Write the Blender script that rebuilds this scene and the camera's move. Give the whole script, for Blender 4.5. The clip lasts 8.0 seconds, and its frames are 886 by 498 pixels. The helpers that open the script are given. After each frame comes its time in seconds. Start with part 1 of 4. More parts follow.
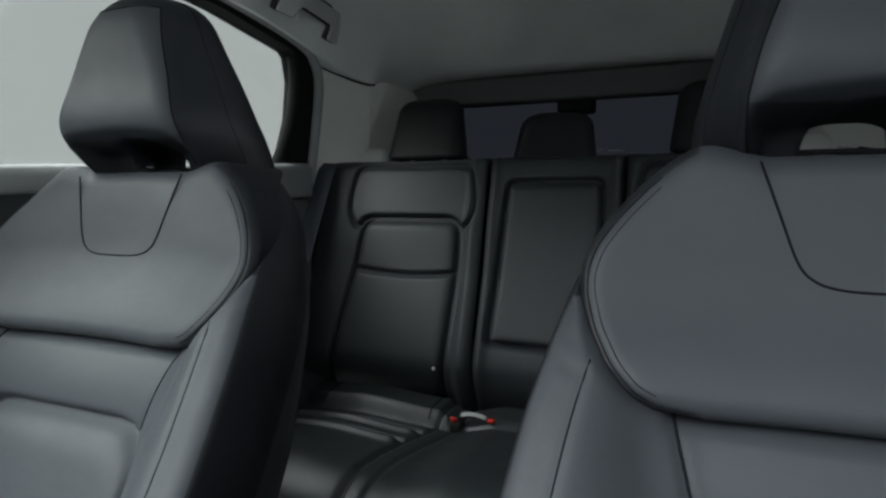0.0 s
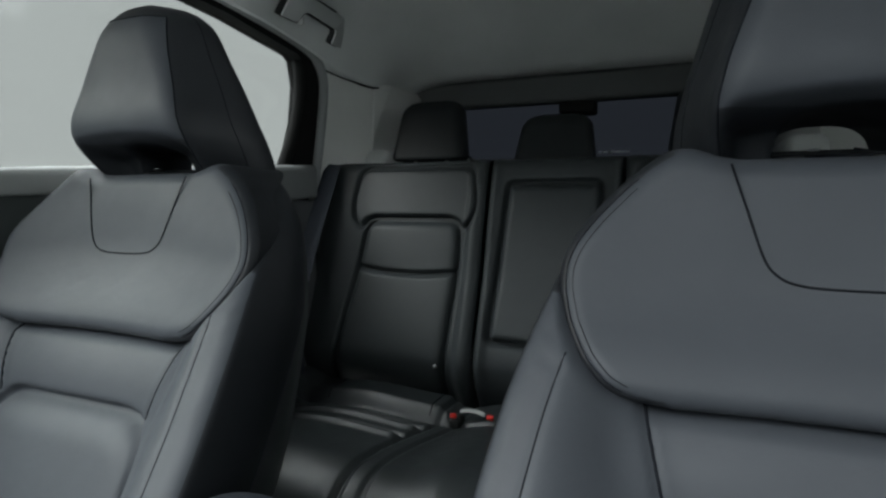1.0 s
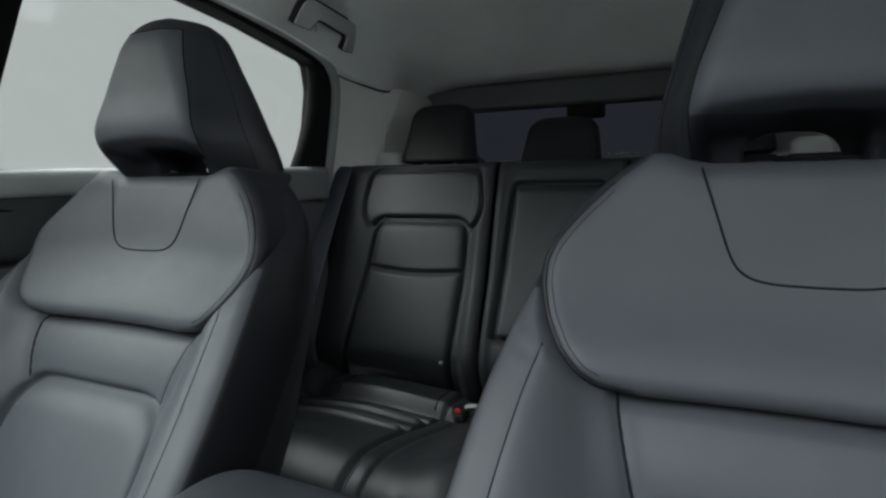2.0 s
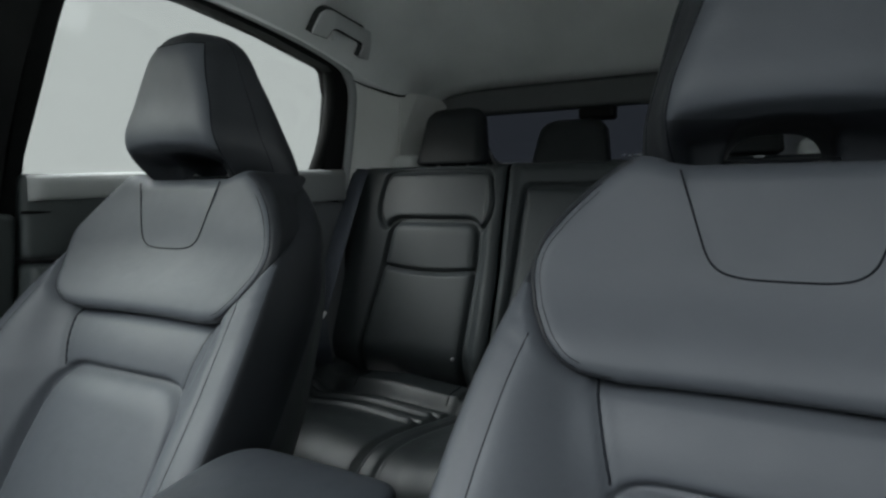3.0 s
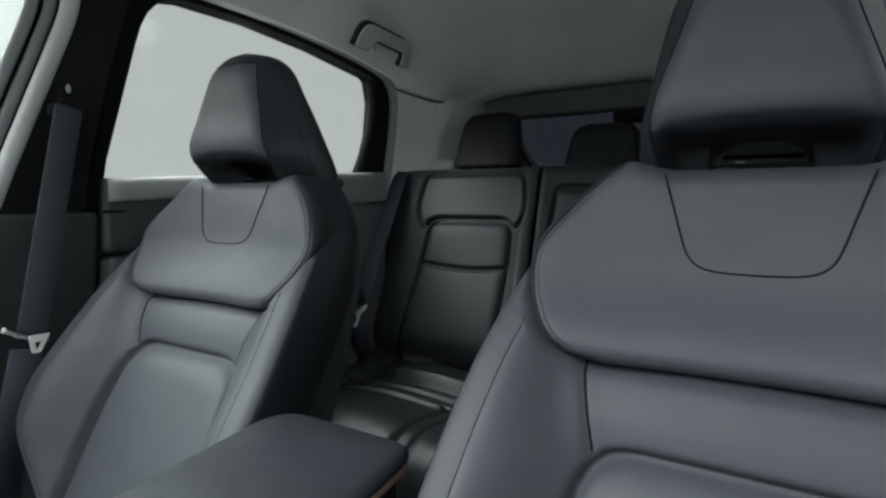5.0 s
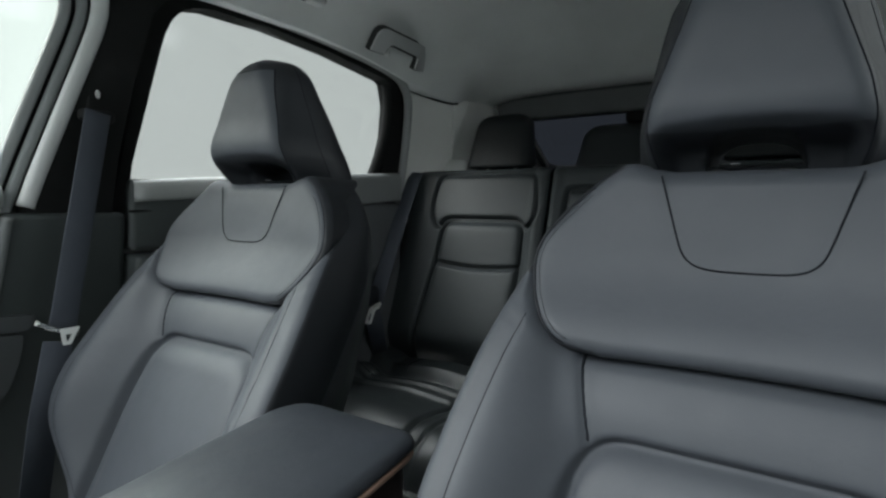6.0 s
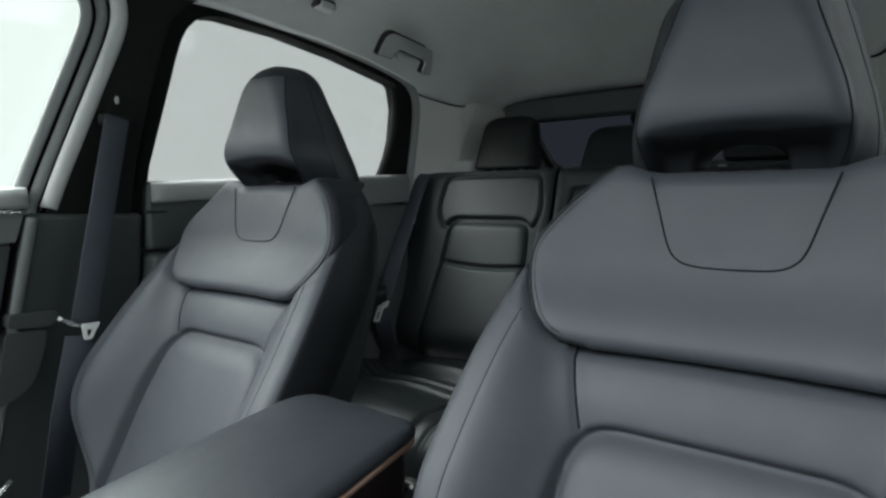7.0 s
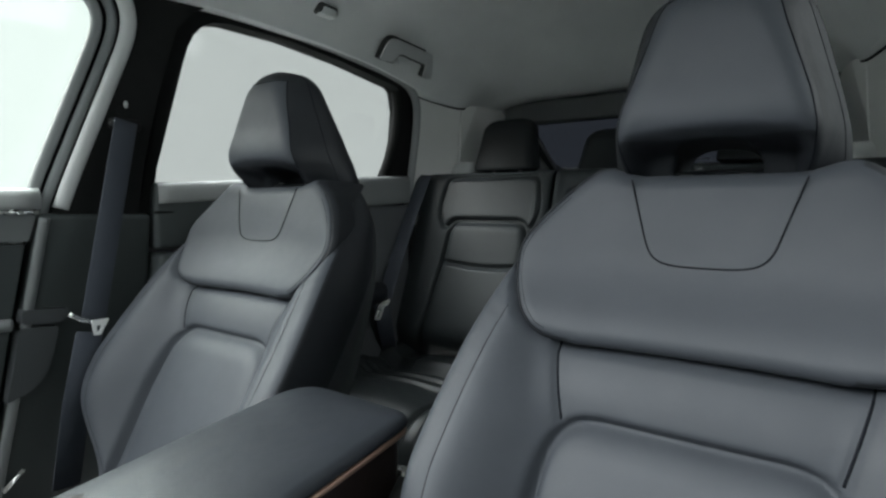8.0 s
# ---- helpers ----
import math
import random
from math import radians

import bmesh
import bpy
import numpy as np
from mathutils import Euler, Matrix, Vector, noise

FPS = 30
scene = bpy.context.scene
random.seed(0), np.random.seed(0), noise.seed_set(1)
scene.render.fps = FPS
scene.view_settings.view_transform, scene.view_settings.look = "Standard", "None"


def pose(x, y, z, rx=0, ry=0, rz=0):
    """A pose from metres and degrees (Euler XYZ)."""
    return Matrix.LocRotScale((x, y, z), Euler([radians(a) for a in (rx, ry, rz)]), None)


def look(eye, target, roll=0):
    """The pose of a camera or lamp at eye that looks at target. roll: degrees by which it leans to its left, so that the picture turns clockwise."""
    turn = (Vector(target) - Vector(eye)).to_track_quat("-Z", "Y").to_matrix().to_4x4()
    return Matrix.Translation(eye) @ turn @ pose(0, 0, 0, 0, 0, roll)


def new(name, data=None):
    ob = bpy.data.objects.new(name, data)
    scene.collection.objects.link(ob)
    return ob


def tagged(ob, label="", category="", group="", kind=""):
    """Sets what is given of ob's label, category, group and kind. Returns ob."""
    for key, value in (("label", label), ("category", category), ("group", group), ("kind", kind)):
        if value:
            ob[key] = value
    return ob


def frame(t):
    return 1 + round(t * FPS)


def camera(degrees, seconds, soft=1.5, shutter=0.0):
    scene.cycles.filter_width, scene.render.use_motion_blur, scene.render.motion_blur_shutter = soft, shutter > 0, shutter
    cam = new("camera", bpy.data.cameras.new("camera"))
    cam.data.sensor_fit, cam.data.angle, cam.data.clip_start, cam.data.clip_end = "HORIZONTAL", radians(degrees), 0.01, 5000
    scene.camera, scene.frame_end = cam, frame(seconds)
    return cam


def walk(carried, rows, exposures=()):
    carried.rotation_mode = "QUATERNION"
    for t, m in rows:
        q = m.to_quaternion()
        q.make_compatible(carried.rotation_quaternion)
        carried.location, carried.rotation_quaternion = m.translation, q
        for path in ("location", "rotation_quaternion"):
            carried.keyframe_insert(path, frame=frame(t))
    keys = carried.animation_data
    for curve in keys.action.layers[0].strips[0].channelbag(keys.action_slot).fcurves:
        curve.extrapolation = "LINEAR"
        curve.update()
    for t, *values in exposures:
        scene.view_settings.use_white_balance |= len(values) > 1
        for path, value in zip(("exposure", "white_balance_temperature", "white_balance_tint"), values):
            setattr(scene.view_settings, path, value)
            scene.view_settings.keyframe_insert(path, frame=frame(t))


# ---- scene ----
cam = camera(78.3, 8.0, soft=2.5)
PATH = [
    (0, (0.214, -0.456, 1.11), (-0.508, 1.402, 0.947), 0.2),
    (0.5, (0.226, -0.463, 1.11), (-0.51, 1.39, 0.947), 0.2),
    (1, (0.241, -0.47, 1.11), (-0.515, 1.375, 0.949), 0.2),
    (2.5, (0.297, -0.503, 1.11), (-0.555, 1.3, 0.954), 0.3),
    (3, (0.316, -0.515, 1.109), (-0.574, 1.269, 0.956), 0.2),
    (3.5, (0.335, -0.528, 1.109), (-0.6, 1.234, 0.957), 0.3),
    (4, (0.353, -0.54, 1.109), (-0.621, 1.2, 0.958), 0.3),
    (4.5, (0.371, -0.552, 1.109), (-0.643, 1.165, 0.958), 0.3),
    (6, (0.412, -0.578, 1.109), (-0.692, 1.083, 0.958), 0.4),
    (6.5, (0.427, -0.587, 1.108), (-0.7, 1.059, 0.959), 0.4),
    (7, (0.44, -0.596, 1.108), (-0.699, 1.041, 0.96), 0.3),
    (7.5, (0.459, -0.605, 1.108), (-0.691, 1.025, 0.961), 0.4),
    (8, (0.472, -0.612, 1.109), (-0.684, 1.013, 0.963), 0.4),
]
walk(cam, [(t, look(eye, target, roll)) for t, eye, target, roll in PATH], exposures=[(0.0, -0.30), (2.5, -0.15), (5.0, -0.05), (8.0, 0.05)])

# ---------------------------------------------------------------- world and exposure
world = bpy.data.worlds.new("studio_light")
scene.world = world
world.use_nodes = True
bg = world.node_tree.nodes["Background"]
bg.inputs["Color"].default_value = (0.90, 1.0, 1.0, 1)
bg.inputs["Strength"].default_value = 1.3
# unseen area lamps added to light the cabin: a large one over the bonnet, a smaller one beside the front door, one over
# the rear door, one across the car beside the other rear door: all shine in through the glass
for eye, target, size, watts, tint in (((-0.7, -3.3, 3.5), (0.2, 0.0, 1.0), 2.4, 172, (0.975, 1.0, 1.045)), ((-2.0, -1.5, 2.7), (-0.3, 0.1, 1.0), 1.3, 160, (1.0, 1.0, 0.96)),
                                       ((-1.6, -0.10, 2.75), (-0.39, 0.54, 0.87), 1.6, 365, (0.94, 1.0, 1.02)), ((2.2, 0.35, 1.95), (-0.5, 0.65, 0.92), 1.3, 75, (0.94, 1.0, 1.04))):
    box_light = bpy.data.lights.new("added_area_lamp", "AREA")
    box_light.shape, box_light.size, box_light.size_y, box_light.energy = "RECTANGLE", size, size, watts
    box_light.color = tint
    soft = new("added_area_lamp", box_light)
    soft.matrix_world = look(eye, target)

# ---------------------------------------------------------------- materials


def mat(name, color, rough=0.5, metal=0.0, grain=900.0, bump=0.12, vary=0.12, stains=7.0, spec=0.5, weave=False, coat=0.0):
    m = bpy.data.materials.new(name)
    m.use_nodes = True
    nt = m.node_tree
    p = nt.nodes["Principled BSDF"]
    tc = nt.nodes.new("ShaderNodeTexCoord")
    big = nt.nodes.new("ShaderNodeTexNoise")
    big.inputs["Scale"].default_value = stains
    big.inputs["Detail"].default_value = 5
    nt.links.new(tc.outputs["Object"], big.inputs["Vector"])
    ramp = nt.nodes.new("ShaderNodeMixRGB")
    lo = [c * (1 - vary) for c in color]
    hi = [min(1, c * (1 + vary)) for c in color]
    ramp.inputs[1].default_value = (*lo, 1)
    ramp.inputs[2].default_value = (*hi, 1)
    nt.links.new(big.outputs["Fac"], ramp.inputs[0])
    nt.links.new(ramp.outputs[0], p.inputs["Base Color"])
    rr = nt.nodes.new("ShaderNodeMapRange")
    rr.inputs["To Min"].default_value = max(0.02, rough - 0.08)
    rr.inputs["To Max"].default_value = min(1, rough + 0.08)
    mid = nt.nodes.new("ShaderNodeTexNoise")
    mid.inputs["Scale"].default_value = stains * 6
    mid.inputs["Detail"].default_value = 3
    nt.links.new(tc.outputs["Object"], mid.inputs["Vector"])
    nt.links.new(mid.outputs["Fac"], rr.inputs["Value"])
    nt.links.new(rr.outputs[0], p.inputs["Roughness"])
    p.inputs["Metallic"].default_value = metal
    p.inputs["Specular IOR Level"].default_value = spec
    p.inputs["Coat Weight"].default_value = coat
    if grain:
        if weave:
            tex = nt.nodes.new("ShaderNodeTexNoise")
            tex.inputs["Detail"].default_value = 2
            out = tex.outputs["Fac"]
        else:
            tex = nt.nodes.new("ShaderNodeTexVoronoi")
            out = tex.outputs["Distance"]
        tex.inputs["Scale"].default_value = grain
        nt.links.new(tc.outputs["Object"], tex.inputs["Vector"])
        b = nt.nodes.new("ShaderNodeBump")
        b.inputs["Strength"].default_value = bump
        b.inputs["Distance"].default_value = 0.0006
        nt.links.new(out, b.inputs["Height"])
        b2 = nt.nodes.new("ShaderNodeBump")
        b2.inputs["Strength"].default_value = 0.15
        b2.inputs["Distance"].default_value = 0.004
        nt.links.new(mid.outputs["Fac"], b2.inputs["Height"])
        nt.links.new(b2.outputs[0], b.inputs["Normal"])
        nt.links.new(b.outputs[0], p.inputs["Normal"])
    return m


def pane_mat(name, tint):
    m = bpy.data.materials.new(name)
    m.use_nodes = True
    nt = m.node_tree
    nt.nodes.clear()
    o = nt.nodes.new("ShaderNodeOutputMaterial")
    mix = nt.nodes.new("ShaderNodeMixShader")
    tr = nt.nodes.new("ShaderNodeBsdfTransparent")
    tr.inputs["Color"].default_value = (*[c ** 0.5 for c in tint], 1)
    gl = nt.nodes.new("ShaderNodeBsdfGlossy")
    gl.inputs["Roughness"].default_value = 0.02
    mix.inputs[0].default_value = 0.02
    nt.links.new(tr.outputs[0], mix.inputs[1])
    nt.links.new(gl.outputs[0], mix.inputs[2])
    nt.links.new(mix.outputs[0], o.inputs["Surface"])
    return m


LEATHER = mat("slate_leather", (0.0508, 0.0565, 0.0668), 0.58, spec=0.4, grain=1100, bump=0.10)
# darker slate leather: also carries the shade on seat and headrest sides as colour
LEATHER_DARK_SHADE = mat("dark_and_shaded_slate_leather", (0.0145, 0.0165, 0.0205), 0.5, spec=0.45, grain=1100, bump=0.12)
LEATHER_BLACK_SHADE = mat("black_and_shaded_leather", (0.0135, 0.0155, 0.0195), 0.5, spec=0.45, grain=1100, bump=0.12)
LEATHER_REAR = mat("charcoal_leather", (0.031, 0.037, 0.040), 0.55, spec=0.4, grain=1100, bump=0.12)
LEATHER_CUSHION = mat("glossy_charcoal_leather", (0.025, 0.030, 0.032), 0.40, spec=0.5, grain=1100, bump=0.12)
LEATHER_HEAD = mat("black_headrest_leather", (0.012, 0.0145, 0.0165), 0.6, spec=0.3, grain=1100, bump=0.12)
THREAD = mat("dark_thread", (0.010, 0.0115, 0.015), 0.9, grain=0, spec=0.1)
PLASTIC = mat("black_plastic", (0.016, 0.017, 0.017), 0.48, grain=1500, bump=0.2)
TRIM_DOOR = mat("soft_grey_door_trim", (0.40, 0.41, 0.405), 0.65, grain=1300, bump=0.2)
PANEL = mat("dark_grey_panel", (0.048, 0.056, 0.057), 0.5, grain=1500, bump=0.2)
TRIM_BELT = mat("mid_grey_panel", (0.22, 0.23, 0.235), 0.5, grain=1500, bump=0.2)
TRIM_HEADER = mat("charcoal_header_trim", (0.13, 0.134, 0.134), 0.85, grain=900, spec=0.2, bump=0.2)
TRIM_COVER = mat("grey_pillar_cover", (0.07, 0.075, 0.08), 0.5, grain=1500, bump=0.2)
PANEL_END = mat("satin_grey_door_panel", (0.17, 0.178, 0.18), 0.6, grain=1500, bump=0.2)
SHELL = mat("dark_grey_seat_shell", (0.050, 0.056, 0.060), 0.5, grain=1500, bump=0.2)
PILLAR = mat("black_pillar_trim", (0.010, 0.0105, 0.0105), 0.75, grain=1500, bump=0.15, spec=0.25)
TRIM_GREY = mat("grey_trim_plastic", (0.71, 0.71, 0.69), 0.6, grain=1300, bump=0.2)
HANDLE = mat("grey_handle_plastic", (0.62, 0.63, 0.63), 0.5, grain=1300, bump=0.1)
TRIM_PALE = mat("pale_grey_trim", (0.62, 0.63, 0.62), 0.55, grain=1300, bump=0.2)
HEADLINER = mat("grey_headliner_cloth", (0.76, 0.775, 0.77), 0.95, grain=700, bump=0.25, weave=True, spec=0.1)
RUBBER = mat("black_rubber", (0.010, 0.0105, 0.0105), 0.85, grain=500, spec=0.15)
TRIM_SEAL = mat("pale_grey_cloth_seal", (0.58, 0.585, 0.58), 0.75, grain=800, weave=True)
SEAL = mat("grey_cloth_seal", (0.30, 0.31, 0.31), 0.8, grain=800, weave=True)
WEBBING = mat("dark_belt_webbing", (0.042, 0.049, 0.064), 0.7, grain=600, bump=0.5, weave=True)
METAL = mat("brushed_steel", (0.75, 0.75, 0.73), 0.28, metal=1.0, grain=0)
STEEL = mat("satin_steel", (0.86, 0.86, 0.85), 0.38, metal=0.05, grain=0)
COPPER = mat("copper_trim", (0.56, 0.36, 0.28), 0.4, metal=0.8, grain=0)
RED = mat("red_plastic", (0.55, 0.02, 0.015), 0.4, grain=0)
CARPET = mat("black_carpet", (0.015, 0.015, 0.016), 0.95, grain=300, bump=0.8, weave=True, spec=0.1)
# brightness comes from its own emission, which also lights the cabin
BACKDROP = bpy.data.materials.new("glowing_white_backdrop")
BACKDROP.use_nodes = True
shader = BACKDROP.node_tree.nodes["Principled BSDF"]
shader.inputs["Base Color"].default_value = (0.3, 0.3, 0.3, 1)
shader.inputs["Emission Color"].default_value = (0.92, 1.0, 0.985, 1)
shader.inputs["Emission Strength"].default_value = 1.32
FLOOR_GREY = mat("studio_floor_paint", (0.56, 0.57, 0.57), 0.6, grain=200, bump=0.1)
BODY = mat("body_paint", (0.30, 0.31, 0.32), 0.3, grain=0, coat=0.6)
GLASS_FRONT = pane_mat("clear_glass", (0.50, 0.53, 0.505))
GLASS_SCREEN = pane_mat("windscreen_glass", (0.9, 0.92, 0.91))
GLASS_REAR = pane_mat("privacy_glass", (0.28, 0.284, 0.28))
GLASS_DARK = pane_mat("dark_privacy_glass", (0.0145, 0.0155, 0.020))

# ---------------------------------------------------------------- geometry helpers
ROOT = {}


def thing(name, at, label, category, group="", kind=""):
    ob = new(name)
    ob.empty_display_size = 0.05
    ob.location = at
    ROOT[ob] = Vector(at)
    return tagged(ob, label, category, group, kind)


def mesh_object(name, verts, faces, material, parent=None, label="", smooth=True, origin=(0, 0, 0), normals=None):
    me = bpy.data.meshes.new(name)
    o = ROOT.get(parent, Vector(origin))
    v = np.asarray(verts, float) - np.array(o)
    me.from_pydata(v.tolist(), [], faces)
    me.update()
    me.materials.append(material)
    me.polygons.foreach_set("use_smooth", [smooth] * len(me.polygons))
    if normals is not None:
        me.normals_split_custom_set_from_vertices([tuple(q) for q in normals])
    ob = new(name, me)
    if parent is not None:
        ob.parent = parent
        ROOT[ob] = o
    else:
        ob.location = o
        ROOT[ob] = o
    if label:
        ob["label"] = label
    return ob


def part(name, bm, material, parent=None, label="", smooth=True):
    bmesh.ops.recalc_face_normals(bm, faces=bm.faces)
    verts = [v.co[:] for v in bm.verts]
    bm.verts.index_update()
    faces = [[v.index for v in f.verts] for f in bm.faces]
    bm.free()
    return mesh_object(name, verts, faces, material, parent, label, smooth)


def curve_of(xs, ys, width=0.015):
    """A smoothed interpolation through a few numbers."""
    g = np.linspace(xs[0] - 0.1, xs[-1] + 0.1, 1200)
    step = g[1] - g[0]
    f = np.interp(g, xs, ys)
    lead = (ys[1] - ys[0]) / (xs[1] - xs[0])
    tail = (ys[-1] - ys[-2]) / (xs[-1] - xs[-2])
    f = np.where(g < xs[0], ys[0] + (g - xs[0]) * lead, f)
    f = np.where(g > xs[-1], ys[-1] + (g - xs[-1]) * tail, f)
    n = max(1, int(width * 3 / step))
    k = np.exp(-0.5 * (np.arange(-n, n + 1) * step / width) ** 2)
    k /= k.sum()
    s = np.convolve(np.pad(f, n, mode="edge"), k, mode="valid")
    return lambda x: np.interp(x, g, s)


def smoothstep(x):
    x = np.clip(x, 0, 1)
    return x * x * (3 - 2 * x)


def edge_dist(px, pz, poly):
    """Distance from points to a closed outline; negative inside."""
    poly = np.asarray(poly, float)
    a, b = poly, np.roll(poly, -1, axis=0)
    d = np.full(px.shape, 9.0)
    inside = np.zeros(px.shape, bool)
    for (x0, z0), (x1, z1) in zip(a, b):
        ex, ez = x1 - x0, z1 - z0
        t = np.clip(((px - x0) * ex + (pz - z0) * ez) / (ex * ex + ez * ez + 1e-12), 0, 1)
        d = np.minimum(d, np.hypot(px - x0 - t * ex, pz - z0 - t * ez))
        if z0 != z1:
            inside ^= ((z0 > pz) != (z1 > pz)) & (px < ex * (pz - z0) / (z1 - z0) + x0)
    return np.where(inside, -d, d)


def rounded(points, n=6):
    """An outline with its corners rounded; points are (x, z, radius)."""
    out = []
    k = len(points)
    for i in range(k):
        p = Vector(points[i][:2])
        a = Vector(points[i - 1][:2]) - p
        b = Vector(points[(i + 1) % k][:2]) - p
        r = points[i][2]
        if r <= 0:
            out.append(tuple(p))
            continue
        la, lb = min(r, a.length * 0.49), min(r, b.length * 0.49)
        s, e = p + a.normalized() * la, p + b.normalized() * lb
        for j in range(n + 1):
            t = j / n
            out.append(tuple(s * (1 - t) ** 2 + p * 2 * t * (1 - t) + e * t * t))
    return out


def grid_faces(rows, cols, wrap=False):
    c = cols if wrap else cols - 1
    return [(r * cols + i, r * cols + (i + 1) % cols, (r + 1) * cols + (i + 1) % cols, (r + 1) * cols + i)
            for r in range(rows - 1) for i in range(c)]


def skin_normals(verts, faces):
    """Smooth normals of a whole skin, so that the panels cut from it meet without a break."""
    v, f = np.asarray(verts), np.asarray(faces)
    n = np.cross(v[f[:, 2]] - v[f[:, 0]], v[f[:, 3]] - v[f[:, 1]])
    out = np.zeros_like(v)
    for k in range(4):
        np.add.at(out, f[:, k], n)
    return out / np.maximum(1e-12, np.linalg.norm(out, axis=1))[:, None]


def pick(verts, faces, keep, normals):
    """The faces that are kept, with only their own vertices and normals."""
    verts = np.asarray(verts)
    f = np.asarray(faces)[keep]
    used, back = np.unique(f, return_inverse=True)
    return verts[used], back.reshape(f.shape).tolist(), normals[used]


def loft(rings, caps=True):
    """A closed skin over rings of equal length."""
    n = len(rings[0])
    verts = [tuple(p) for r in rings for p in r]
    faces = grid_faces(len(rings), n, wrap=True)
    if caps:
        for ring, at, flip in ((rings[0], 0, True), (rings[-1], (len(rings) - 1) * n, False)):
            c = len(verts)
            verts.append(tuple(np.mean(np.asarray(ring, float), axis=0)))
            for i in range(n):
                j = (i + 1) % n
                faces.append((at + j, at + i, c) if flip else (at + i, at + j, c))
    return verts, faces


def ring_rect(hx, hy, r, n=6):
    """A rounded rectangle round the origin, as 2D points."""
    r = min(r, hx * 0.98, hy * 0.98)
    out = []
    for cx, cy, a0 in ((hx - r, hy - r, 0), (-hx + r, hy - r, 90), (-hx + r, -hy + r, 180), (hx - r, -hy + r, 270)):
        for j in range(n + 1):
            a = radians(a0 + 90 * j / n)
            out.append((cx + r * math.cos(a), cy + r * math.sin(a)))
    return out


def tube(points, r, n=6, flat=1.0):
    """A round cord along points."""
    pts = [Vector(p) for p in points]
    rings = []
    for i, p in enumerate(pts):
        d = (pts[min(i + 1, len(pts) - 1)] - pts[max(i - 1, 0)]).normalized()
        s = d.cross(Vector((0, 0, 1)))
        if s.length < 1e-3:
            s = d.cross(Vector((0, 1, 0)))
        s.normalize()
        u = s.cross(d)
        rings.append([p + s * (r * math.cos(a)) + u * (r * flat * math.sin(a)) for a in [2 * math.pi * k / n for k in range(n)]])
    return loft(rings)


def strip(points, width, thick, across):
    """A flat band of webbing along points; across is its width's direction."""
    a = Vector(across).normalized()
    pts = [Vector(p) for p in points]
    rings = []
    for i, p in enumerate(pts):
        d = (pts[min(i + 1, len(pts) - 1)] - pts[max(i - 1, 0)]).normalized()
        w = (a - d * a.dot(d)).normalized()
        nrm = d.cross(w)
        rings.append([p + w * x + nrm * y for x, y in ring_rect(width / 2, thick / 2, thick * 0.45, 2)])
    return loft(rings)


def box(name, lo, hi, material, parent=None, bevel=0.006, label="", seg=2):
    bm = bmesh.new()
    bmesh.ops.create_cube(bm, size=1)
    for v in bm.verts:
        v.co = Vector([(lo[i] + hi[i]) / 2 + v.co[i] * (hi[i] - lo[i]) for i in range(3)])
    if bevel:
        bmesh.ops.bevel(bm, geom=bm.edges[:], offset=bevel, segments=seg, profile=0.5, affect="EDGES")
    return part(name, bm, material, parent, label)


def slab(name, outline, to3d, thick, material, parent=None, label="", holes=(), bevel=0.0):
    """A sheet of an outline (2D points), with holes cut through it, and a thickness; to3d(a, b, depth) gives the place."""
    bm = bmesh.new()
    loops = [outline] + list(holes)
    edges = []
    for lp in loops:
        vs = [bm.verts.new((p[0], p[1], 0)) for p in lp]
        for i in range(len(vs)):
            edges.append(bm.edges.new((vs[i], vs[(i + 1) % len(vs)])))
    bmesh.ops.triangle_fill(bm, use_beauty=True, use_dissolve=False, edges=edges)
    front = bm.faces[:]
    out = bmesh.ops.extrude_face_region(bm, geom=front)
    for v in [g for g in out["geom"] if isinstance(g, bmesh.types.BMVert)]:
        v.co.z = thick
    for v in bm.verts:
        v.co = Vector(to3d(v.co.x, v.co.y, v.co.z))
    return part(name, bm, material, parent, label, smooth=False)


# ---------------------------------------------------------------- the studio outside
FLOOR_Z = 0.36
mesh_object("ground", [(-200, -200, 0), (200, -200, 0), (200, 200, 0), (-200, 200, 0)], [(0, 1, 2, 3)], FLOOR_GREY)
tagged(bpy.data.objects["ground"], "pale grey painted studio floor outside the car", "ground", kind="structure")

# a white studio backdrop that glows by itself curves round the side of the car that the camera faces
bw = [(-5.0 + 2.5 * (1 - math.cos(s)), 7.0 * math.sin(s)) for s in np.linspace(-0.4, 1.2, 25)]
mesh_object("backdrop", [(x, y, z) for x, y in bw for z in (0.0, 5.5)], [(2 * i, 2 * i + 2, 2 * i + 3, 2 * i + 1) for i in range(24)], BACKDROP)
tagged(bpy.data.objects["backdrop"], "evenly glowing white studio backdrop beside the car", "backdrop", kind="structure")

# ---------------------------------------------------------------- the shell of the car


def side_x(y, z):
    """Distance of the side's inner face from the middle of the car."""
    return 0.70 - 0.125 * max(y, -0.1) - 0.15 * (z - 1.2)


roof_mid = curve_of([-0.50, -0.1, 0.1, 0.35, 0.60, 0.75, 0.88, 0.98, 1.03], [1.60, 1.64, 1.648, 1.638, 1.612, 1.588, 1.541, 1.487, 1.458], 0.03)
roof_half = curve_of([-0.50, 0.6, 0.75, 0.87, 0.95, 1.05], [0.650, 0.555, 0.535, 0.507, 0.503, 0.503], 0.02)
roof_drop = curve_of([-0.50, 0.5, 0.62, 0.75, 0.87, 0.95, 1.03, 1.05], [0.12, 0.122, 0.130, 0.141, 0.114, 0.050, 0.004, 0.003], 0.02)


